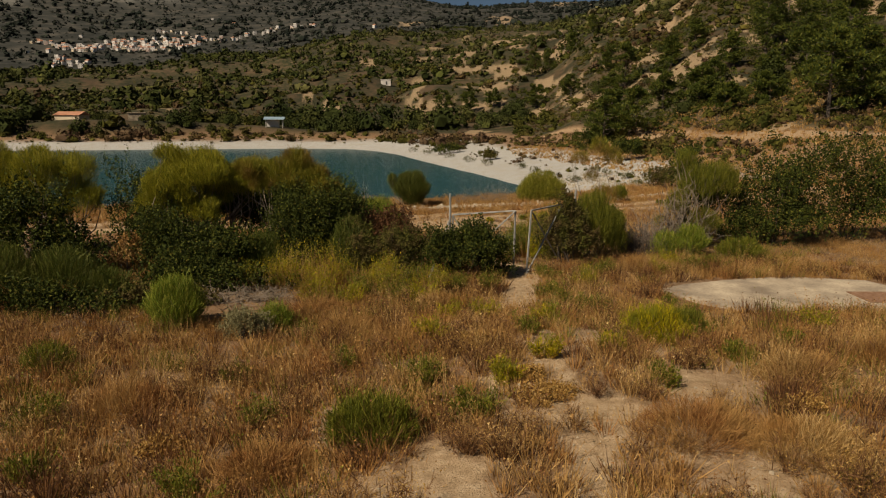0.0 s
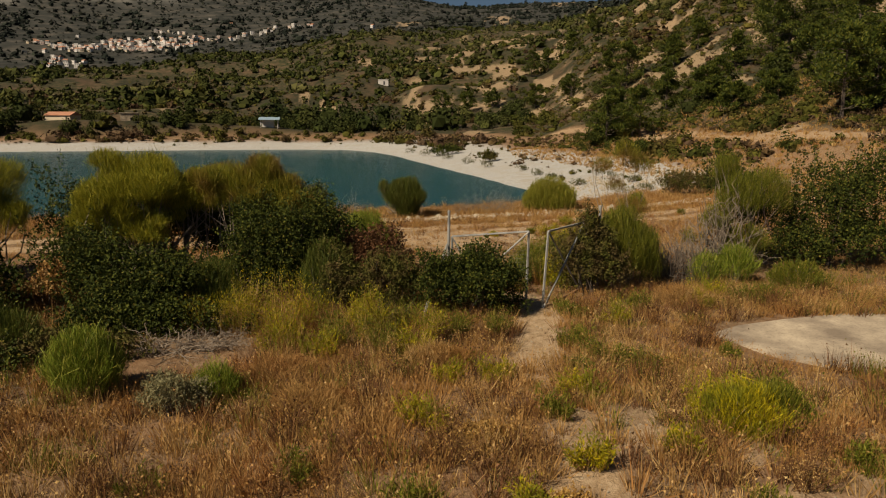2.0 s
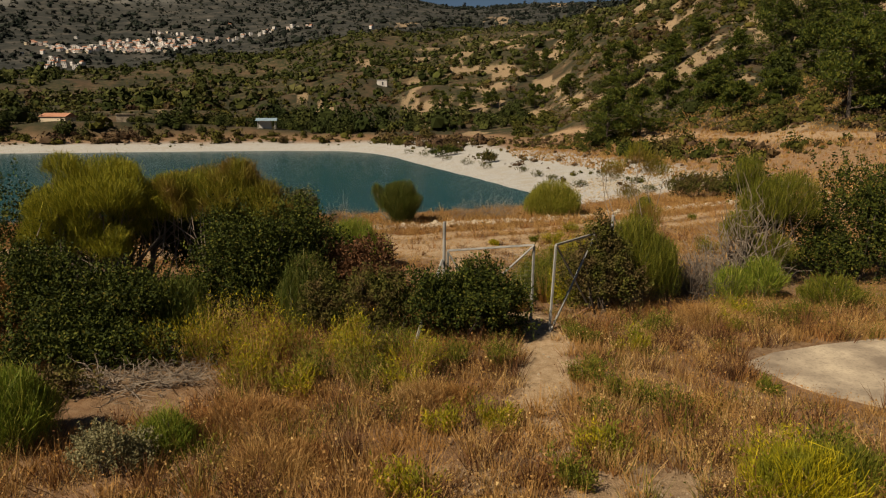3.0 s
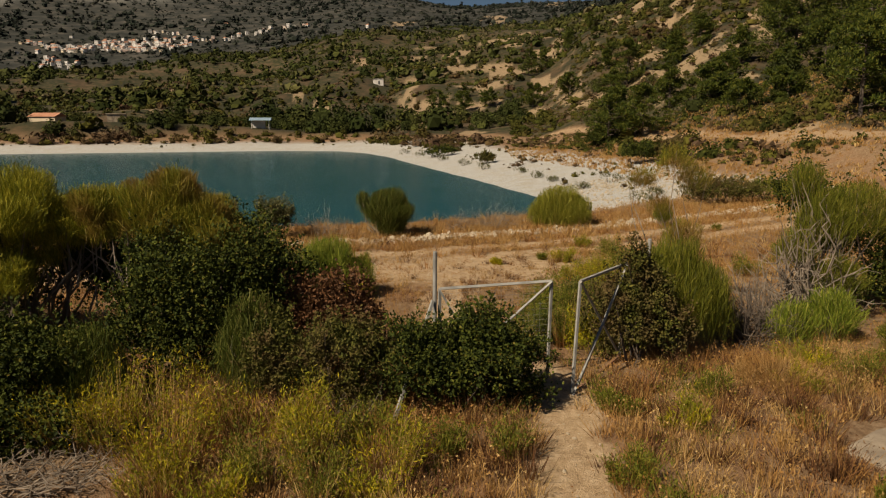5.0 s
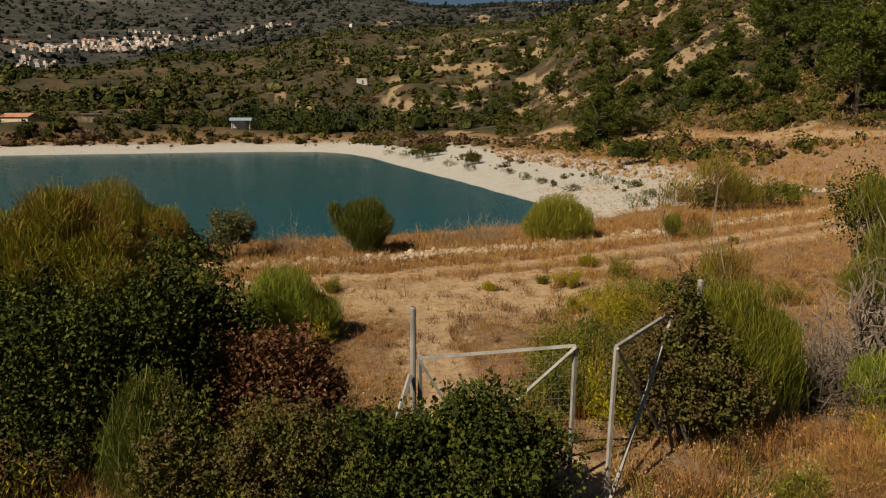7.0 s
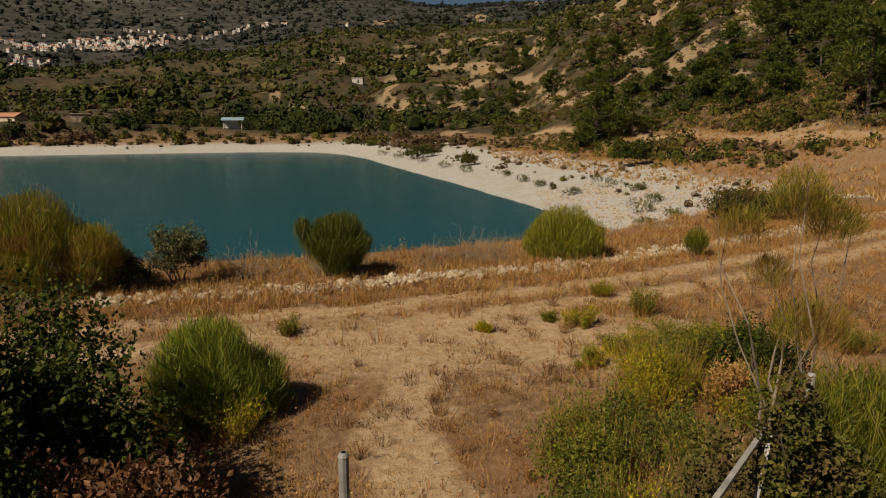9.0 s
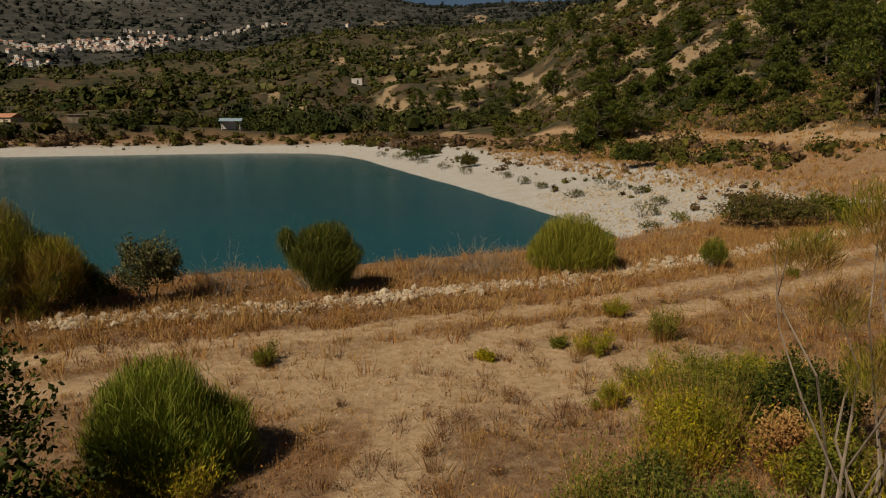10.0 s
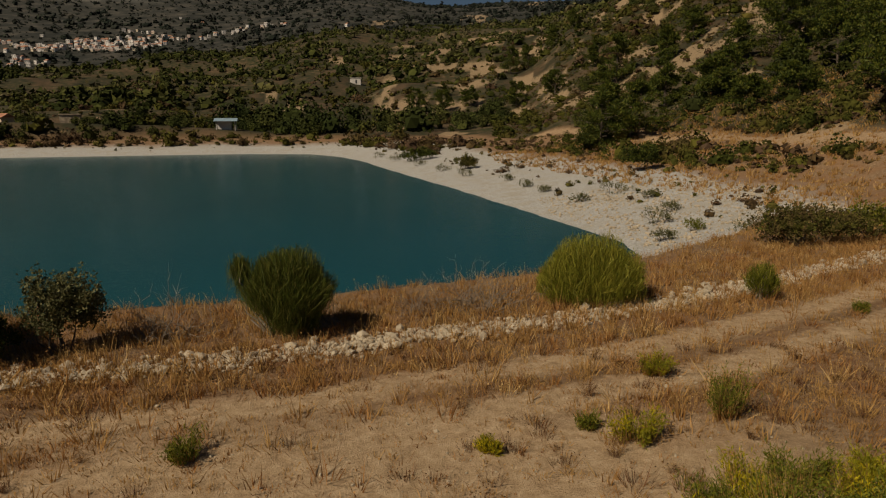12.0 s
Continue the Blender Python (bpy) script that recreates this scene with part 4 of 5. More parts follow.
WEEDS = [(5.6, 28.9, 0.7, 0.85, 1), (6.5, 28.8, 0.65, 0.8, 0), (7.0, 28.2, 0.6, 0.75, 1), (5.0, 28.3, 0.6, 0.75, 0), (3.3, 19.6, 0.5, 0.5, 1), (4.4, 19.2, 0.5, 0.5, 0), (5.2, 20.4, 0.5, 0.5, 1), (-3.5, 18.4, 0.9, 1.2, 0), (-2.4, 18.8, 0.75, 1.0, 0), (-1.6, 18.6, 0.65, 0.85, 0), (-4.4, 18.8, 0.7, 1.1, 0), (-3.0, 17.4, 0.6, 0.75, 0), (-1.9, 17.6, 0.6, 0.7, 1), (-5.0, 18.9, 0.5, 0.9, 0), (-0.6, 18.7, 0.6, 0.6, 1),
         (-2.9, 26.2, 0.5, 0.5, 0), (-2.0, 26.2, 0.5, 0.5, 0), (6.9, 20.6, 0.5, 0.45, 0), (8.4, 20.9, 0.6, 0.5, 1), (1.3, 10.4, 0.35, 0.4, 0), (-1.6, 11.6, 0.4, 0.4, 1), (-2.6, 9.8, 0.4, 0.45, 1), (-6.4, 10.2, 0.5, 0.5, 1), (5.6, 11.5, 0.4, 0.4, 1), (0.7, 9.2, 0.4, 0.4, 1), (7.0, 12.4, 0.4, 0.4, 1), (2.1, 11.6, 0.35, 0.4, 0), (-3.6, 11.9, 0.4, 0.4, 1), (-1.0, 17.2, 0.5, 0.6, 1), (1.4, 18.25, 0.42, 0.62, 1),
         (2.5, 14.1, 0.45, 0.55, 0), (3.4, 16.5, 0.55, 0.62, 1), (4.1, 16.1, 0.4, 0.55, 1), (4.7, 13.4, 0.62, 0.72, 0), (5.3, 14.0, 0.45, 0.62, 1), (0.0, 12.8, 0.4, 0.5, 0), (-0.1, 10.5, 0.4, 0.5, 1),
         (-0.8, 8.7, 0.5, 0.62, 1), (3.4, 11.9, 0.3, 0.34, 0), (8.2, 13.8, 0.4, 0.5, 0), (-3.0, 7.6, 0.4, 0.5, 1), (1.9, 13.1, 0.3, 0.4, 1), (1.2, 15.3, 0.4, 0.45, 0), (3.9, 10.4, 0.35, 0.35, 1),
         (2.8, 15.6, 0.3, 0.4, 1), (-5.4, 8.2, 0.6, 0.5, 1), (9.1, 21.3, 0.7, 0.55, 1), (7.6, 21.6, 0.6, 0.5, 0), (10.5, 22.4, 0.6, 0.5, 1), (0.3, 15.1, 0.35, 0.5, 0), (6.1, 17.0, 0.3, 0.3, 1),
         (-0.2, 17.9, 0.6, 0.7, 0), (-1.3, 18.0, 0.6, 0.8, 0), (0.5, 18.3, 0.5, 0.6, 1), (-0.3, 16.9, 0.5, 0.6, 0), (-2.2, 16.9, 0.5, 0.6, 0), (3.1, 17.6, 0.6, 0.55, 1), (5.6, 29.9, 0.6, 0.5, 0), (6.4, 30.3, 0.55, 0.45, 1), (6.9, 29.6, 0.6, 0.6, 0), (5.0, 29.5, 0.5, 0.45, 1), (7.4, 30.2, 0.5, 0.4, 0), (-2.0, 31.2, 0.35, 0.42, 1), (5.75, 34.2, 0.34, 0.5, 0), (6.3, 32.2, 0.55, 0.72, 1), (4.6, 31.5, 0.4, 0.5, 0), (4.3, 28.9, 0.42, 0.5, 0), (12.5, 38.3, 0.25, 0.28, 1), (2.4, 31.3, 0.2, 0.2, 0),
         (2.9, 25.4, 0.6, 0.75, 1), (3.6, 24.8, 0.6, 0.8, 1), (4.6, 26.8, 0.75, 0.85, 0), (5.3, 27.6, 0.8, 0.95, 1), (6.3, 26.6, 0.7, 0.8, 0), (4.6, 24.0, 0.6, 1.0, 1), (3.2, 23.2, 0.5, 0.9, 1), (6.6, 25.0, 0.6, 0.7, 0),
         (2.1, 22.4, 0.5, 0.7, 1), (1.4, 21.9, 0.4, 0.6, 1), (4.0, 32.0, 0.2, 0.25, 1), (9.8, 29.6, 0.5, 0.7, 1)]
for n, (x, y, wide, high, kind) in enumerate(WEEDS):
    wide, high = (wide * 1.3, high * 1.35) if 22 < y < 28 else (wide, high * 1.3) if x < 0 and 17 < y < 20 else (wide, high)
    weed("weed_clump", gz(x, y), wide, high, (WEED, WEED_GREEN)[kind], ("yellow-flowering weed clump in dry grass", "green narrow-leaved weed clump in dry grass")[kind], int(110 + 260 * wide), 100 + n, "weed clumps")

OCHRE = foliage("ochre_herb", [(0.0, (0.16, 0.075, 0.018)), (0.5, (0.34, 0.19, 0.05)), (1.0, (0.52, 0.34, 0.12))], None, 0.8, 0.15)
DRY_STEM = foliage("dry_stem", [(0.0, (0.07, 0.034, 0.015)), (0.6, (0.16, 0.08, 0.035)), (1.0, (0.30, 0.17, 0.075))], None, 0.8, 0.1)


def dried_weed(place, wide, high, material, label, seed, stems=20):
    """A withered annual: stiff forking stems with crumbs of dry flower heads."""
    r = np.random.default_rng(seed)
    ob = thing("dried_weed", place, label, "plant", "dried weeds")
    root = r.normal(0, 0.14, (stems, 3)) * [wide, wide, 0]
    tip = root + unit(r.normal(0, 0.5, (stems, 3)) * [wide, wide, 0] / max(high, 0.1) + [0, 0, 0.8]) * high * r.uniform(0.5, 1.1, (stems, 1))
    forks = 13
    t = r.uniform(0.25, 1.0, (stems, forks, 1))
    at = (root[:, None] * (1 - t) + tip[:, None] * t).reshape(-1, 3)
    ends = at + unit(np.repeat(tip - root, forks, 0) + r.normal(0, 0.24, at.shape) * high * 2.2) * high * r.uniform(0.12, 0.34, (len(at), 1))
    part("stalk", joined([slivers(root - [0, 0, 0.03], tip, 0.013, r), slivers(at, ends, 0.008, r)]), DRY_STEM, ob)["kind"] = "stuff"
    spots = np.repeat(ends, 2, 0) + r.normal(0, 0.02, (len(ends) * 2, 3))
    part("seed_head", leaves(spots, r.normal(0, 1, spots.shape) + [0, 0, 0.4], 0.022, 0.011, r), material, ob)["kind"] = "stuff"
    return ob


DRY_KINDS = [(RUSTY, "dark brown withered weed with stiff stems"), (RUST_GRASS, "rust-red dried weed in sandy soil"), (STRAW, "straw-coloured dried weed with seed heads"), (OCHRE, "ochre dried weed on bare soil")]
DRY_MODELS = [dried_weed(gz(0.46 + 0.78 * (n % 4) - 1.5 * (n // 4), 8.0 + 0.35 * (n % 3), 0.02), 0.42 + 0.05 * (n % 3), 0.4 + 0.06 * (n % 4), *DRY_KINDS[n % 4], 800 + n) for n in range(8)]
r = np.random.default_rng(83)
for n in range(210):
    y = r.uniform(6.4, 16.5) if n < 95 else r.uniform(24, 36)
    x = 0.6 + r.uniform(-0.62, 0.62) * (y + 1.5) if n < 95 else r.uniform(-8, 13)
    if (x > 6.2 and 14.8 < y < 20) or (x < -4.5 and y > 12) or float(to_line(x, y, PATH_LINE)) < 0.3:
        continue
    size = r.uniform(0.6, 1.25) * (1.0 if n < 95 else 0.55)
    copy_thing(DRY_MODELS[r.integers(8)], pose(*gz(x, y, 0.02), 0, 0, r.uniform(0, 360)) @ Matrix.Diagonal((size, size, size * r.uniform(0.8, 1.2), 1)))
for n, (x, y, wide, high) in enumerate([(1.77, 9.84, 0.55, 0.22), (0.8, 12.2, 0.42, 0.22), (4.5, 16.2, 0.4, 0.25), (1.5, 10.6, 0.35, 0.18), (-4.0, 9.0, 0.4, 0.2), (5.6, 9.3, 0.4, 0.22)]):
    leafy("ochre_cushion", gz(x, y), [(0, 0, 0.0, wide, wide * 0.8, high), (wide * 0.6, 0.1, 0.0, wide * 0.6, wide * 0.6, high * 0.8)], OCHRE, "low ochre cushion of dried herbs on sandy soil", 5200, 0.024, 840 + n, 0.1, "ochre cushions", "plant", 5)
for n, (x, y, wide, high) in enumerate([(3.7, 8.5, 0.8, 0.42), (5.0, 8.0, 0.7, 0.4), (-5.3, 10.6, 0.7, 0.4), (6.2, 10.6, 0.7, 0.4), (-2.2, 8.0, 0.6, 0.36), (8.3, 11.6, 0.7, 0.4), (-1.9, 14.0, 0.7, 0.4), (0.0, 16.3, 0.6, 0.4), (-2.8, 15.6, 0.8, 0.45), (6.6, 21.0, 0.8, 0.4)]):
    broom("dry_tussock", gz(x, y), [(0, 0, 0.1, wide, wide * 0.85, high), (wide * 0.7, 0.15, 0.08, wide * 0.6, wide * 0.6, high * 0.75)], (RUST_GRASS, STRAW)[n % 2], ("soft rust-coloured tussock of dead grass", "soft straw-coloured tussock of dead grass")[n % 2], 6500, 0.3, 0.005, 860 + n, "dry tussocks", 5, 0.006)
for n, (x, y, wide, high) in enumerate([(-0.75, 8.6, 0.6, 0.5), (4.45, 12.6, 0.6, 0.5), (5.1, 12.9, 0.45, 0.42)]):
    broom("green_bush", gz(x, y), [(0, 0, 0.2, wide, wide * 0.8, high), (-wide * 0.6, 0.1, 0.15, wide * 0.6, wide * 0.6, high * 0.85)], (WEED_GREEN, WEED, WEED_GREEN)[n], ("green bush with a brown withered heart", "yellow-tipped green bush in dry grass", "green bush in dry grass")[n], 6000, 0.35, 0.007, 880 + n, "green bushes", 16, 0.012)

# ---- gate, fence and slab ----
def bar(a, b, wide=0.045):
    return tube([a, np.add(a, b) * 0.5, b], wide * 0.7, wide * 0.7, 4)


def wire_panel(corner, along, down, step=0.1, thin=0.0016):
    corner, along, down = (np.asarray(v, float) for v in (corner, along, down))
    out = []
    wide, high = np.linalg.norm(along), np.linalg.norm(down)
    for n in range(1, int(wide / step)):
        p = corner + along * (n * step / wide)
        out.append(tube([p, p + down * 0.5, p + down], thin, thin, 3))
    for n in range(1, int(high / step)):
        p = corner + down * (n * step / high)
        out.append(tube([p, p + along * 0.5, p + along], thin, thin, 3))
    return joined(out)


def gate_leaf(hinge_top, free_top, hinge_foot, free_foot, label, cross):
    ob = thing("gate_leaf", (0, 0, 0), label, "gate", "gate leaves")
    a, b, c, d = (np.array(v, float) for v in (hinge_top, free_top, hinge_foot, free_foot))
    part("hinge_stile", bar(a, c), STEEL, ob)
    part("free_stile", bar(b, d), STEEL, ob)
    part("top_rail", bar(a, b), STEEL, ob)
    part("bottom_rail", bar(c, d), RUST, ob, "rusted bottom rail")
    push = np.array([0.0, -0.05, 0.0])
    part("brace", bar(b + push, c + push, 0.035), STEEL, ob)
    if cross:
        part("brace", bar(a + push * 2.0, d + push * 2.0, 0.04), STEEL, ob)
    else:
        part("brace", bar(a + push * 2.0, (c + d) * 0.5 + push * 2.0, 0.03), STEEL, ob)
    if not cross:
        part("wire_mesh", wire_panel(a, b - a, c - a), STEEL, ob, "fine wire mesh")
    return ob


gate_leaf((0.48, 20.98, 1.80), (2.47, 21.02, 1.93), (0.48, 20.98, 0.06), (2.44, 20.98, 0.12), "closed galvanised steel gate leaf with wire mesh, overgrown by shrubs", False)
gate_leaf((4.13, 22.25, 1.98), (2.95, 20.86, 1.96), (4.08, 22.2, 0.10), (2.8, 20.5, 0.02), "open leaning steel gate leaf with crossed braces", True)


def fence_post(x, y, high, label):
    ob = thing("fence_post", (x, y, 0), label, "post", "gate posts")
    foot = float(ground(x, y)) - 0.1
    part("pole", tube([(0, 0, foot), (0, 0, high * 0.5), (0.01, 0, high)], 0.038, 0.038, 10), STEEL, ob)
    part("cap", tube([(0.01, 0, high), (0.01, 0, high + 0.02), (0.01, 0, high + 0.03)], 0.043, 0.02, 10), STEEL, ob)
    return ob


fence_post(0.39, 20.98, 2.45, "galvanised round gate post")
fence_post(4.62, 22.45, 2.41, "galvanised gate post among shrubs")
strut = thing("strut", (0, 0, 0), "slanting steel strut propping the gate post", "strut")
part("bar", bar((0.36, 20.92, 1.6), (-0.28, 19.45, float(ground(-0.28, 19.45)) - 0.05), 0.05), STEEL, strut)


def slab():
    ob = thing("concrete_slab", (0, 0, 0), "weathered pale concrete slab flush with dry grass", "slab")
    outline = [(6.35, 18.4), (7.2, 19.0), (8.5, 19.5), (10.6, 20.1), (12.9, 19.6), (13.6, 18.0), (12.6, 16.4), (9.6, 15.7), (7.8, 16.3), (6.9, 17.2)]
    bm = bmesh.new()
    ring = [bm.verts.new((x, y, 0.05)) for x, y in outline]
    top = bm.faces.new(ring)
    down = bmesh.ops.extrude_face_region(bm, geom=[top])
    for v in down["geom"]:
        if isinstance(v, bmesh.types.BMVert):
            v.co.z = -0.25
    bmesh.ops.recalc_face_normals(bm, faces=bm.faces[:])
    me = bpy.data.meshes.new("slab_body")
    bm.to_mesh(me)
    bm.free()
    me.materials.append(CONCRETE)
    body = new("slab_body", me)
    body.parent = ob
    plate = box(12.3, 17.6, 0.054, 1.6, 1.1, 0.02)
    part("cover_plate", plate, RUST, ob, "rust-brown cover plate")
    return ob


slab()

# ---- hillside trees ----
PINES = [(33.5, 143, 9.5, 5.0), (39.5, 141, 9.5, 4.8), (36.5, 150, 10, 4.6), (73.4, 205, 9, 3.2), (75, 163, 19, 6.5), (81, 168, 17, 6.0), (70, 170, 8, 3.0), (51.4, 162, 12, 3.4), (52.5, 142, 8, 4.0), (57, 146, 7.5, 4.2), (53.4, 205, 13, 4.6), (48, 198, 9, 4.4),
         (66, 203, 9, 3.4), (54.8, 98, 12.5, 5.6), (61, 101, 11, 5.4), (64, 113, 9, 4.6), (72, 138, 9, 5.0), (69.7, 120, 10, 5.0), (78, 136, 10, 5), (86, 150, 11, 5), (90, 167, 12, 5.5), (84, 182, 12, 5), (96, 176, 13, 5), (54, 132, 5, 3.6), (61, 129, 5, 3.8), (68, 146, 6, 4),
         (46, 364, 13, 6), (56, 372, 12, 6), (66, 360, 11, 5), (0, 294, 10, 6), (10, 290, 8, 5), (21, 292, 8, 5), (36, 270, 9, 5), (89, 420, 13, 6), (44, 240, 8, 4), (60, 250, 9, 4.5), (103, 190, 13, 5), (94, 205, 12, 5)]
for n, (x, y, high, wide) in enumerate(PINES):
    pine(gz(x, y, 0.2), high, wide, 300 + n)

leafy("bank_shrub", gz(28.5, 104.5), [(0, 0, 1.2, 2.2, 1.8, 1.5)], LENTISK, "round dark green shrub on the bank", 5000, 0.16, 60, 0.4)
leafy("bank_shrub", gz(29.0, 136), [(0, 0, 1.2, 2.1, 1.8, 1.6)], LENTISK, "round dark green shrub beside the bank road", 4000, 0.18, 61, 0.4)
leafy("bank_shrub", gz(0.8, 155), [(0, 0, 0.7, 3.2, 1.8, 1.3)], LENTISK, "low dark shrub mound on the far bank", 3000, 0.2, 62, 0.4)
leafy("bank_shrub", gz(9.0, 130), [(0, 0, 0.8, 1.6, 1.3, 1.2)], IVY, "brown-green shrub on the far bank", 2400, 0.18, 63, 0.4)
BANK = [(18.0, 60.0, 1.1, 1), (20.5, 76, 1.3, 0), (21.5, 92, 1.5, 0), (23, 80, 1.0, 0), (17.5, 90, 0.9, 0), (14, 104, 1.0, 0), (12.5, 112, 1.1, 0), (19, 70, 0.9, 0), (24, 68, 1.2, 0), (22, 72, 0.9, 1), (8, 122, 1.2, 0), (5, 132, 1.2, 0), (1, 145, 1.4, 0), (26, 62, 1.3, 0), (21, 64, 0.9, 0), (23.5, 87, 0.9, 0), (15.5, 99, 0.8, 0), (-4, 160, 1.4, 0), (-8, 172, 1.4, 0)]
for n, (x, y, size, kind) in enumerate(BANK):
    leafy("bank_shrub", gz(x, y), [(0, 0, 0.35 * size, size, size * 0.8, 0.55 * size), (size * 0.7, 0.3, 0.25 * size, size * 0.6, size * 0.6, 0.4 * size)], (OLIVE, WEED_GREEN)[kind], "small grey-green shrub on pale rubble", 1500, 0.06, 400 + n, 0.25, "shrubs on the rubble bank", "shrub", 4)


def scattered(count, near, far, left, right, r, power=2.0):
    """Places over a wedge of land, by bearing and distance."""
    b = r.uniform(left, right, count)
    d = (near**power + (far**power - near**power) * r.random(count)) ** (1 / power)
    c = np.cos(np.arctan(b))
    return EYE_X + d * c * b, EYE_Y + d * c, d, b


SEED_BALL = np.array([(math.cos(a) * math.cos(e), math.sin(a) * math.cos(e), math.sin(e)) for e, k in ((-0.3, 0.0), (0.55, 0.5)) for a in (np.arange(5) + k) * 2 * math.pi / 5] + [(0, 0, 1), (0, 0, -0.3)])
SEED_FACES = np.array([f for n in range(5) for f in ((n, (n + 1) % 5, n + 5), ((n + 1) % 5, (n + 1) % 5 + 5, n + 5), (n + 5, (n + 1) % 5 + 5, 10), ((n + 1) % 5, n, 11))])


def bush_field(name, count, near, far, left, right, wide, high, lobes, per, material, label, category, seed, power=2.0, keep=None, tones=(0.0, 1.0), grain_size=0.5):
    """Many shrubs or trees too many to count: each a few leafy lobes round a dense middle."""
    r = np.random.default_rng(seed)
    x, y, d, b = scattered(count, near, far, left, right, r, power)
    bank = name.startswith("bank")
    ok = (from_shore(x, y) > (4 if bank else 24)) & (bare_at(x, y) < r.uniform(0.2, 0.75, count)) & (to_line(x, y, BANK_ROAD) > 3.0)
    if not bank:
        ok &= white_at(x, y) < 0.3
        for bx, by in ((-57, 228), (-105, 231), (-122, 220), (-35, 412)):
            ok &= (np.abs(x - bx) > 7) | (np.abs(y - by) > 14)
    if keep:
        ok &= keep(x, y, d, b, r)
    x, y, d = x[ok], y[ok], d[ok]
    n = len(x)
    size = np.clip(r.lognormal(-0.1, 0.45, n) * (0.35 + 1.1 * fbm(x, y, 30.0 + 0.06 * d, 4, 91)), 0.25, 2.6)
    tone = np.clip(tones[0] + (tones[1] - tones[0]) * (0.55 * r.random(n) + 0.9 * (fbm(x, y, 14.0 + 0.05 * d, 3, 93) - 0.5) + 0.22), 0, 1)
    foot = np.stack([x, y, ground(x, y)], -1)
    lift = np.stack([size * wide * r.uniform(0.8, 1.25, n), size * wide, size * high * r.uniform(0.75, 1.25, n)], -1)
    core = foot[:, None] + SEED_BALL * lift[:, None] * r.uniform(0.4, 0.66, (n, 12, 1)) + [0, 0, 0.25] * lift[:, None]
    pieces = [(core.reshape(-1, 3), (SEED_FACES[None] + 12 * np.arange(n)[:, None, None]).reshape(-1, 3))]
    mid = unit(r.normal(0, 1, (n, lobes, 3)) + [0, 0, 0.5]) * r.uniform(0.3, 0.7, (n, lobes, 1)) * lift[:, None]
    mid[..., 2] = np.abs(mid[..., 2]) + 0.15 * lift[:, None, 2]
    grow = r.uniform(0.42, 0.72, (n, lobes, 1, 1)) * lift[:, None, None]
    way = unit(r.normal(0, 1, (n, lobes, per, 3)) + [0, 0, 0.55])
    at = (foot[:, None, None] + mid[:, :, None] + way * grow * r.uniform(0.75, 1.12, (n, lobes, per, 1))).reshape(-1, 3)
    at[:, 2] = np.maximum(at[:, 2], np.repeat(foot[:, 2], lobes * per))
    face = unit(way.reshape(-1, 3) + r.normal(0, 0.42, at.shape))
    u = unit(np.cross(face, r.normal(0, 1, at.shape)))
    v = np.cross(face, u)
    s = (np.repeat(size, lobes * per) * wide * grain_size * r.uniform(0.6, 1.3, len(at)))[:, None]
    skin = np.stack([at + u * s * 0.6, at - u * s * 0.35 + v * s * 0.5, at - u * s * 0.3 - v * s * 0.5], 1).reshape(-1, 3)
    pieces.append((skin, np.arange(len(skin)).reshape(-1, 3)))
    ob = part(name, joined(pieces), material)
    shade = ob.data.attributes.new("tone", "FLOAT", "POINT")
    shade.data.foreach_set("value", np.concatenate([np.repeat(tone, 12), np.repeat(tone, lobes * per * 3)]).astype(np.float32))
    return tagged(ob, label, category, kind="stuff")


def clumpy(x, y, d, b, r):
    return fbm(x, y, 22.0, 4, 95) > r.uniform(0.25, 0.58, len(x))


bush_field("heath", 8500, 84, 280, 0.1, 1.05, 0.66, 0.42, 2, 10, HEATH, "low green and brown heath over the slope", "scrub", 501, 1.5, None, (0.2, 1.0), 0.4)
bush_field("hill_scrub", 1500, 88, 190, 0.2, 1.05, 1.15, 1.0, 3, 46, HEATH, "rounded green scrub on the slope", "scrub", 508, 1.8, clumpy, (0.0, 0.8), 0.17)
bush_field("hill_scrub", 1700, 185, 330, 0.1, 1.05, 1.5, 1.3, 3, 26, HEATH, "rounded green scrub higher on the slope", "scrub", 510, 1.8, clumpy, (0.0, 0.8), 0.26)
bush_field("hill_scrub", 5200, 222, 520, -0.8, 1.0, 1.7, 1.4, 3, 13, HEATH, "scrub and small trees behind the reservoir", "scrub", 502, 2.0, clumpy, (0.0, 1.0), 0.4)
bush_field("hill_trees", 300, 216, 270, -0.8, 0.14, 3.0, 3.2, 5, 62, GROVE, "belt of dark trees behind the far bank", "trees", 503, 2.0, clumpy, (0.0, 0.8), 0.19)
bush_field("hill_trees", 300, 130, 420, 0.22, 1.0, 2.4, 2.6, 5, 110, GROVE, "dark green trees on the slope", "trees", 507, 2.0, clumpy, (0.0, 0.8), 0.13)
bush_field("hill_woods", 11000, 380, 1000, -0.8, 0.6, 2.7, 2.3, 2, 8, GROVE, "olive groves and scrub over the hills", "woods", 504, 2.0, lambda x, y, d, b, r: fbm(x, y, 60.0, 4, 97) > r.uniform(0.15, 0.5, len(x)), (0.0, 1.0), 0.58)
bush_field("hill_woods", 6800, 1000, 2900, -0.85, 0.45, 6.5, 4.2, 1, 11, HAZED_GROVE, "distant woods and scrub on the mountainside", "woods", 505, 1.7, None, (0.0, 1.0), 0.5)
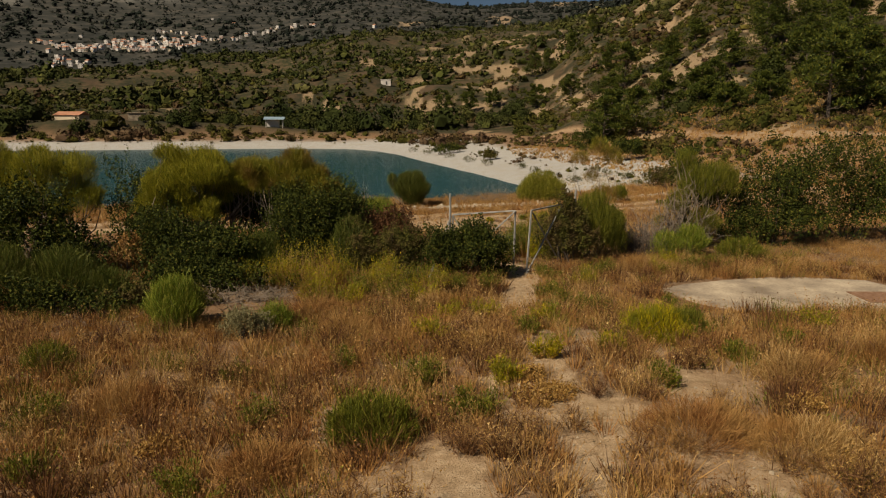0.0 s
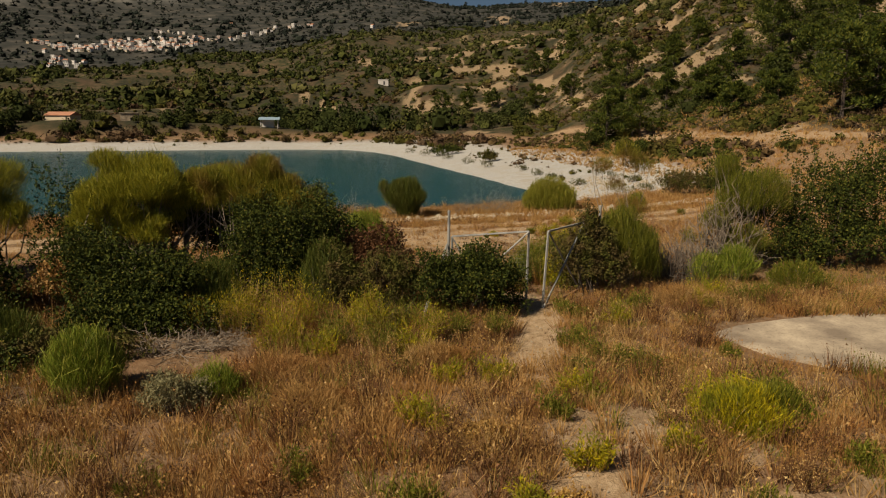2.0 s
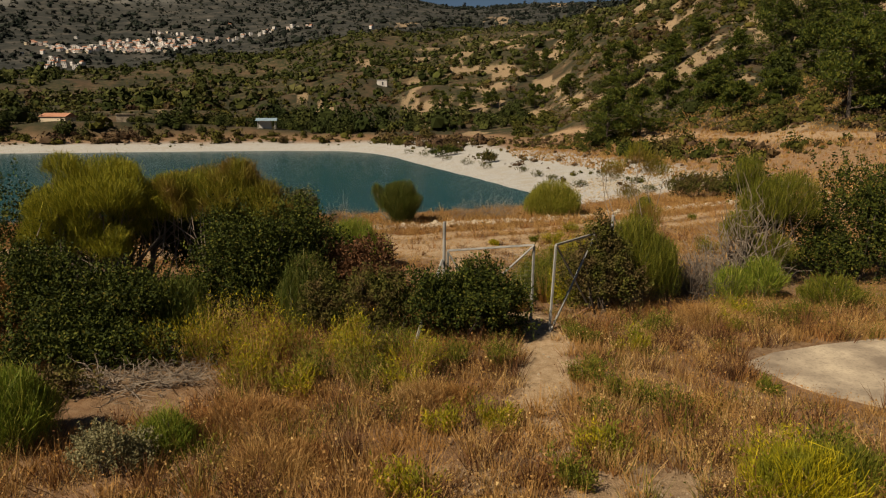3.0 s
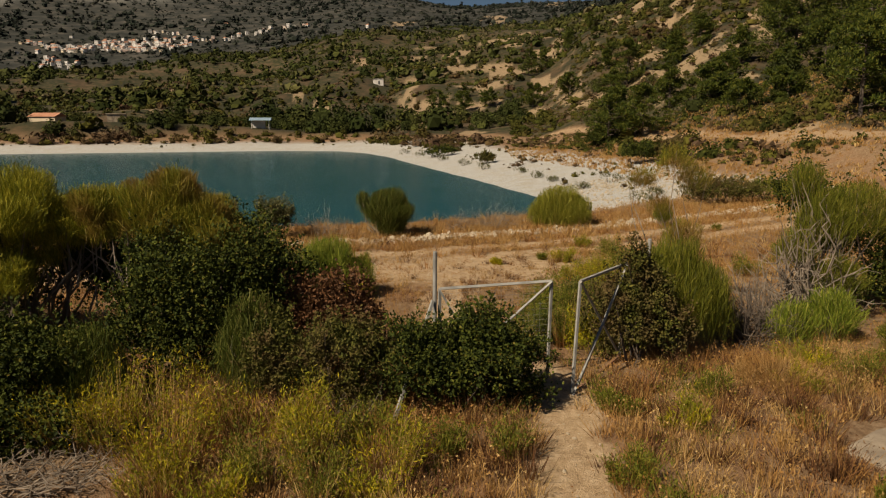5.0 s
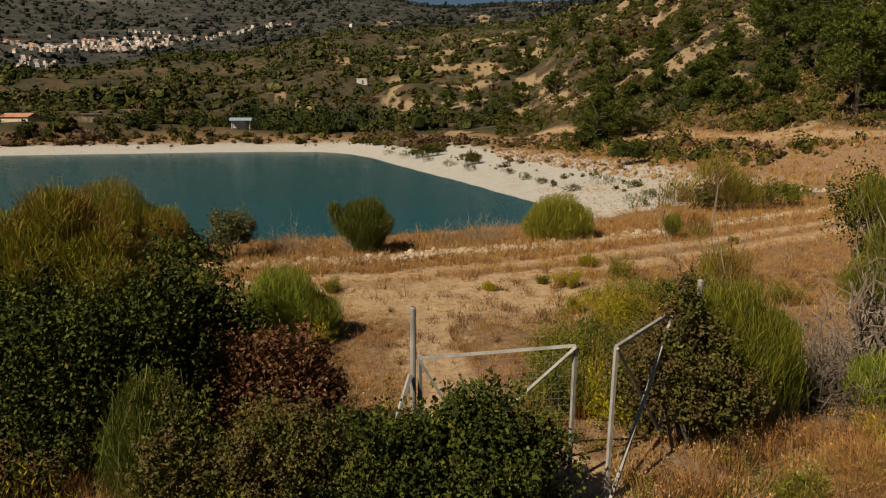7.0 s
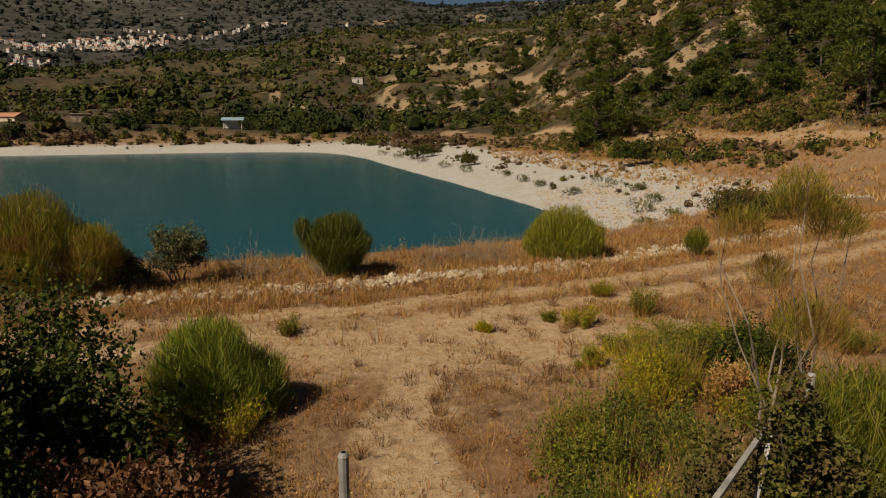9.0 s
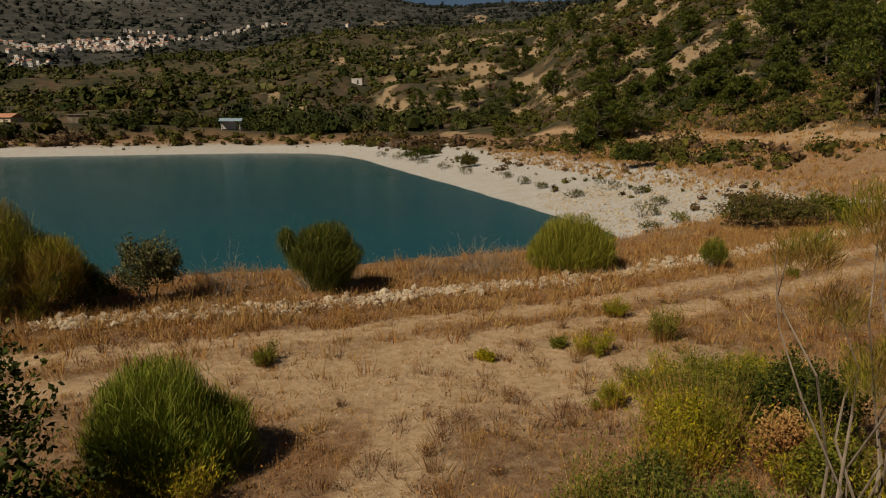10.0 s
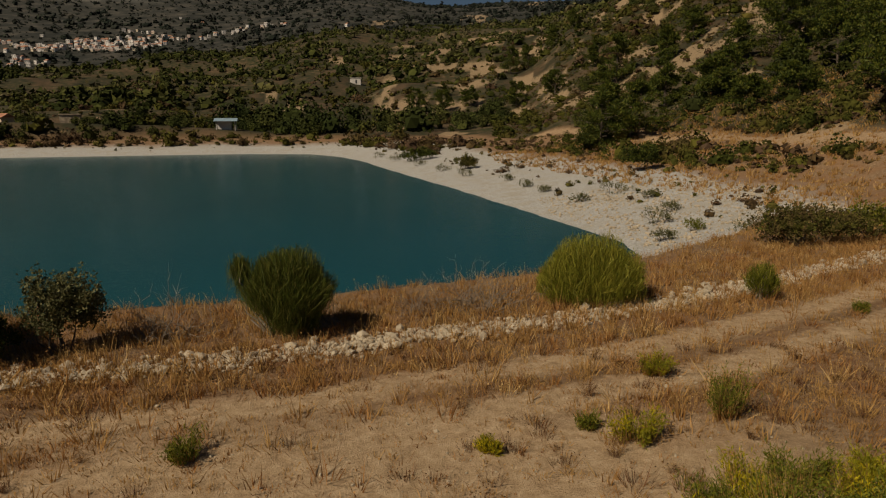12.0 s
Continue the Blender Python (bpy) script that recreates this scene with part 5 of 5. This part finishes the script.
bush_field("bank_scrub", 2200, 52, 240, -0.75, 0.5, 0.42, 0.32, 2, 18, HEATH, "small dark shrubs dotted over the reservoir bank", "scrub", 506, 1.5,
           lambda x, y, d, b, r: (from_shore(x, y) < 30) & (from_shore(x, y) > 5 + 7 * r.random(len(x))), (0.3, 1.0), 0.3)
bush_field("bank_shrubs", 1000, 150, 245, -0.75, 0.1, 1.7, 1.3, 3, 30, HEATH, "dark rounded shrubs along the crest of the far bank", "scrub", 509, 2.0,
           lambda x, y, d, b, r: np.abs(from_shore(x, y) - 19) < 7, (0.35, 1.0), 0.24)

# ---- buildings in the distance ----
def land_at(bearing, rise):
    """The place where the land stands at that rise over the eye, and at that bearing."""
    d = np.geomspace(900, 2900, 500)
    c = np.cos(np.arctan(bearing))
    x, y = EYE_X + d * c * bearing, EYE_Y + d * c
    z = ground(x, y)
    n = int(np.argmax((z - EYE_Z) / d > rise))
    return x[n], y[n], z[n]


def gable(wide, deep, high, over=0.4):
    w, d, h = wide / 2 + over, deep / 2 + over, high
    v = np.array([(-w, -d, 0), (w, -d, 0), (w, d, 0), (-w, d, 0), (-w, 0, h), (w, 0, h), (w, 0, h + 0.02), (-w, 0, h + 0.02)])
    return v, np.array([[0, 1, 5, 4], [2, 3, 4, 5], [0, 3, 2, 1], [1, 2, 5, 6], [3, 0, 4, 7]])


def house(wide, deep, high, wall, flat):
    ob = thing("house", (0, 0, -500), "small pale village house on the mountainside", "house", "village houses")
    part("wall", box(0, 0, -3, wide, deep, high + 3), wall, ob)
    if flat:
        part("roof", box(0, 0, high + 0.004, wide + 0.3, deep + 0.3, 0.4), PLASTER, ob)
    else:
        v, f = gable(wide, deep, 1.8)
        part("roof", (v + [0, 0, high], f), TILE, ob, "clay tile roof")
    for level in range(int(high // 3)):
        for n in range(2):
            x = (n - 0.5) * wide * 0.5
            part("window", box(x, -deep / 2 - 0.02, 1.0 + 3 * level, 1.1, 0.1, 1.4), DARK, ob)
    return ob


MODELS = [house(5.5, 5, 4.6, PLASTER, True), house(6, 5.5, 3.6, PLASTER, True), house(5.5, 5.5, 3.2, CREAM, True), house(7, 6, 6.2, PLASTER, True), house(6, 5.5, 4.8, PINK, True), house(6, 6, 4.2, PLASTER, False)]
r = np.random.default_rng(77)
# the village's spine on the mountainside: bearing, rise, half depth
SPINE = np.array([(-0.6, 0.0892, 0.0015), (-0.567, 0.0885, 0.0015), (-0.54, 0.082, 0.003), (-0.5, 0.084, 0.004), (-0.472, 0.0895, 0.006), (-0.44, 0.089, 0.0075), (-0.415, 0.092, 0.008), (-0.376, 0.0935, 0.0075), (-0.344, 0.102, 0.0055), (-0.296, 0.1052, 0.0025), (-0.272, 0.1103, 0.002), (-0.24, 0.1164, 0.0025), (-0.216, 0.1223, 0.002), (-0.18, 0.1247, 0.0015)])
SITES = []
for n in range(262):
    px = r.normal(-0.43, 0.055) if r.random() < 0.68 else r.uniform(-0.6, -0.18)
    deep = np.interp(px, SPINE[:, 0], SPINE[:, 2])
    SITES.append((px, np.interp(px, SPINE[:, 0], SPINE[:, 1]) + deep * r.uniform(-1, 1)))
SITES += [(-0.4 + r.normal(0, 0.012), 0.1085 + r.normal(0, 0.0015)) for _ in range(10)] + [(-0.545 + r.normal(0, 0.02), 0.062 + r.normal(0, 0.003)) for _ in range(14)]
SITES += [(-0.6, 0.076), (-0.57, 0.078), (-0.33, 0.128), (-0.1, 0.1247), (-0.52, 0.098), (-0.3, 0.122)]
for n, (b, e) in enumerate(SITES):
    x, y, z = land_at(b, e)
    turn = r.uniform(-40, 40)
    if n < len(MODELS):
        MODELS[n].matrix_basis = pose(x, y, z, 0, 0, turn)
    else:
        copy_thing(MODELS[r.integers(len(MODELS))], pose(x, y, z, 0, 0, turn))

hut = thing("pavilion", gz(-57, 232), "small open pavilion with a blue-grey roof on the far bank", "hut", turn=8)
part("roof", (gable(6.0, 4.5, 0.9)[0] + [0, 0, 2.5], gable(6.0, 4.5, 0.9)[1]), BLUE, hut)
part("wall", box(-0.6, 0.8, -0.3, 4.0, 2.4, 2.79), PLASTER, hut)
for x in (-2.7, 2.7):
    for y in (-1.9, 1.9):
        part("post", box(x, y, -0.3, 0.18, 0.18, 2.79), PLASTER, hut)
block = thing("pump_house", gz(-105, 236), "square grey concrete pump house", "building", turn=20)
part("wall", box(0, 0, -1, 5.5, 5, 4.6), CONCRETE, block)
part("roof", box(0, 0, 3.604, 6, 5.5, 0.3), CONCRETE, block)
part("door", box(0.8, -2.52, -0.1, 1.1, 0.08, 2.1), DARK, block)
shed = thing("red_roof_shed", gz(-122, 226), "low shed with a faded red tile roof", "building", turn=-10)
part("wall", box(0, 0, -1, 9, 5, 3.2), CREAM, shed)
part("roof", (gable(9, 5, 1.2)[0] + [0, 0, 2.2], gable(9, 5, 1.2)[1]), TILE, shed)
wx, wy, wz = gz(-35, 420)
cabin = thing("white_cabin", (wx, wy, wz), "white flat-roofed cabin on the hillside", "building")
part("wall", box(0, 0, -1, 6, 4, 3.6), PLASTER, cabin)
part("roof", box(0, 0, 2.604, 6.4, 4.4, 0.25), PLASTER, cabin)
part("door", box(0.5, -2.02, -0.3, 0.9, 0.08, 2.0), DARK, cabin)


# ---- dry grass ----
def grass_field(name, count, x0, x1, y0, y1, high, width, per, material, label, seed, density, spread_by=0.07, heads_by=0.035):
    r = np.random.default_rng(seed)
    x, y = r.uniform(x0, x1, count), r.uniform(y0, y1, count)
    ok = (np.abs(x - 0.6) < 0.78 * (y + 2.5)) & (r.random(count) < density(x, y)) & (from_shore(x, y) > 1)
    ok &= np.hypot((x + 5.7) / 2.3, (y - 17.2) / 1.7) > r.uniform(0.7, 1.15, count)
    ok &= ~((x > 6.4) & (x < 13.4) & (np.abs(y - 17.9) < 1.9 - 0.28 * np.maximum(8.6 - x, 0)))
    x, y = x[ok], y[ok]
    size = r.lognormal(0, 0.3, len(x)) * (0.55 + 0.9 * fbm(x, y, 2.0, 3, seed))
    root = np.repeat(np.stack([x, y, ground(x, y) - 0.02], -1), per, 0)
    n = len(root)
    spread = r.normal(0, 1, (n, 3)) * [1, 1, 0]
    root = root + spread * spread_by
    tip = root + (spread * r.uniform(0.15, 0.4, (n, 1)) + r.normal(0, 0.12, (n, 3)) * [1, 1, 0.3] + [0, 0, 0.9]) * (high * np.repeat(size, per) * r.uniform(0.5, 1.1, n))[:, None]
    stems = slivers(root, tip, width * 1.5, r)
    pick = r.random(n) < 0.3
    heads = scales(tip[pick] - [0, 0, 0.02], r.normal(0, 1, (int(pick.sum()), 3)), heads_by, r)
    return tagged(part(name, joined([stems, heads]), material), label, "grass", kind="stuff")


def meadow(x, y):
    return (1 - 0.97 * ease(0.1, 0.45, bare_at(x, y))) * np.where(y < 21.5, 1.0, 0.35 + 0.9 * ease(0.45, 0.62, fbm(x, y, 2.6, 3, 111)))


def rusty(x, y):
    return meadow(x, y) * ease(0.42, 0.6, fbm(x, y, 2.4, 3, 121)) 


def verge(x, y):
    back = stones_y(x) - y
    band = ease(2.4, 1.0, np.abs(back - 0.9)) * 0.9 + 0.9 * ease(2.6, 1.2, np.abs(back + 2.0)) + 0.25
    return np.clip(band, 0, 1) * (1 - 0.9 * ease(0.3, 0.7, bare_at(x, y)))


grass_field("dry_grass", 6000, -13, 15, 6, 22.5, 0.36, 0.008, 24, STRAW, "dry straw-coloured grass", 601, meadow)
grass_field("dry_weeds", 6000, -13, 15, 6, 22.5, 0.30, 0.010, 28, RUST_GRASS, "rust-brown dry weeds and grass", 602, rusty)
grass_field("brown_weeds", 900, -12, 14, 6, 22, 0.42, 0.010, 60, RUSTY, "dark brown withered weed clumps", 608, meadow, 0.11)
grass_field("green_grass", 1500, -12, 14, 6, 24, 0.34, 0.009, 40, WEED_GREEN, "sparse green grass among straw", 609, lambda x, y: meadow(x, y) * ease(0.36, 0.5, fbm(x, y, 2.2, 3, 131)) * np.where((x > 3) & (y > 13), 1.4, 0.5), 0.10)
grass_field("dry_grass", 5500, -16, 22, 21.5, 35, 0.22, 0.006, 22, STRAW, "sparse dry grass beside the track", 603, meadow, 0.1, 0.03)
grass_field("dry_weeds", 6500, -16, 22, 21.5, 36, 0.20, 0.006, 24, RUST_GRASS, "rust-brown dry weeds beside the track", 604, lambda x, y: meadow(x, y) * ease(0.36, 0.52, fbm(x, y, 1.7, 3, 121)), 0.1, 0.035)
grass_field("brown_weeds", 700, -10, 14, 22, 36, 0.24, 0.007, 40, RUSTY, "brown withered weed clumps by the track", 611, lambda x, y: 0.8 * ease(0.45, 0.6, fbm(x, y, 1.4, 3, 141)), 0.09, 0.03)
grass_field("dry_grass", 12000, -22, 34, 28, 52, 0.30, 0.014, 12, STRAW, "tawny grass along the stone edging", 605, verge)
grass_field("dry_weeds", 12000, -22, 34, 30, 52, 0.30, 0.014, 12, RUST_GRASS, "rust-coloured grass on the reservoir bank", 606, verge)
grass_field("dry_grass", 9000, 14, 70, 52, 150, 0.5, 0.06, 8, STRAW, "tawny grass on the bank beyond the rubble", 607,
            lambda x, y: (from_shore(x, y) > 14) * (1 - bare_at(x, y)))

grass_field("low_weeds", 9000, -12, 20, 23, 42, 0.10, 0.012, 9, RUST_GRASS, "low brown weeds over the track", 610, lambda x, y: 0.75 + 0 * x, 0.05, 0.03)

# ---- stones ----
def stone_mesh(seed, material=STONE):
    bm = bmesh.new()
    bmesh.ops.create_icosphere(bm, subdivisions=1, radius=0.5)
    r = np.random.default_rng(seed)
    shape = np.array([1.0, r.uniform(0.65, 0.95), r.uniform(0.5, 0.8)])
    for v in bm.verts:
        v.co = Vector(np.array(v.co) * shape * r.uniform(0.78, 1.15))
    me = bpy.data.meshes.new("stone")
    bm.to_mesh(me)
    bm.free()
    me.materials.append(material)
    return me


def stuff_stones(name, x, y, size, r, label):
    pieces = []
    kinds = [stone_mesh(900 + n) for n in range(5)]
    packs = []
    for me in kinds:
        v = np.array([p.co[:] for p in me.vertices])
        f = np.array([p.vertices[:] for p in me.polygons])
        packs.append((v, f))
    z = ground(x, y)
    for n in range(len(x)):
        v, f = packs[n % 5]
        c, s = np.cos(n * 1.7), np.sin(n * 1.7)
        turned = v @ np.array([[c, -s, 0], [s, c, 0], [0, 0, 1]]) * size[n]
        pieces.append((turned + [x[n], y[n], z[n] + 0.12 * size[n]], f))
    return tagged(part(name, joined(pieces), STONE), label, "stones", kind="stuff")


r = np.random.default_rng(31)
sx = r.uniform(17, 40, 900)
stuff_stones("stone_edging_far", sx, stones_y(sx) + r.normal(0, 0.25, 900), r.uniform(0.1, 0.35, 900), r, "pale limestone rubble edging beyond the bend")
sx = r.uniform(-9, 17, 3400)
stuff_stones("small_stones", sx, stones_y(sx) + r.normal(0, 0.28, 3400), r.uniform(0.05, 0.2, 3400), r, "small pale stones along the edging")
sx, sy = r.uniform(-7, 15, 6500), r.uniform(7, 36, 6500)
on = bare_at(sx, sy) > 0.3
stuff_stones("small_stones", sx[on], sy[on], r.lognormal(-3.5, 0.5, int(on.sum())), r, "pebbles and clods on the worn soil")
bx, by = r.uniform(14, 34, 3500), r.uniform(55, 95, 3500)
on = white_at(bx, by) * (from_shore(bx, by) > 1) > 0.5
stuff_stones("bank_rubble", bx[on], by[on], r.lognormal(-1.6, 0.45, int(on.sum())), r, "pale limestone rubble on the reservoir bank")
for x, y, size in ((3.6, 25.2, 0.55), (5.2, 25.0, 0.7), (4.6, 25.6, 0.35)):
    rock = new("boulder", stone_mesh(int(970 + x * 10)))
    rock.matrix_basis = pose(x, y, float(ground(x, y)) + size * 0.12, 8, -6, 40 * x) @ Matrix.Diagonal((size, size, size, 1))
    tagged(rock, "pale limestone boulder among green weeds", "rock", "boulders")
edging = thing("stone_edging", (0, 0, 0), "line of pale rough limestone rocks along the track", "stones")
KINDS = [stone_mesh(950 + n) for n in range(8)]
for n in range(300):
    x = r.uniform(-8, 17) if n % 3 else float(r.choice([-6.5, 0.6, 2.0, 7.5, 11.0])) + r.normal(0, 0.6)
    y = float(stones_y(x)) + r.normal(0, 0.3)
    size = min(r.lognormal(-1.45, 0.35), 0.36)
    ob = new("stone", KINDS[n % 8])
    ob.parent = edging
    ob.matrix_basis = pose(x, y, float(ground(x, y)) + size * 0.16, r.uniform(-15, 15), r.uniform(-15, 15), r.uniform(0, 360)) @ Matrix.Diagonal((size, size, size, 1))
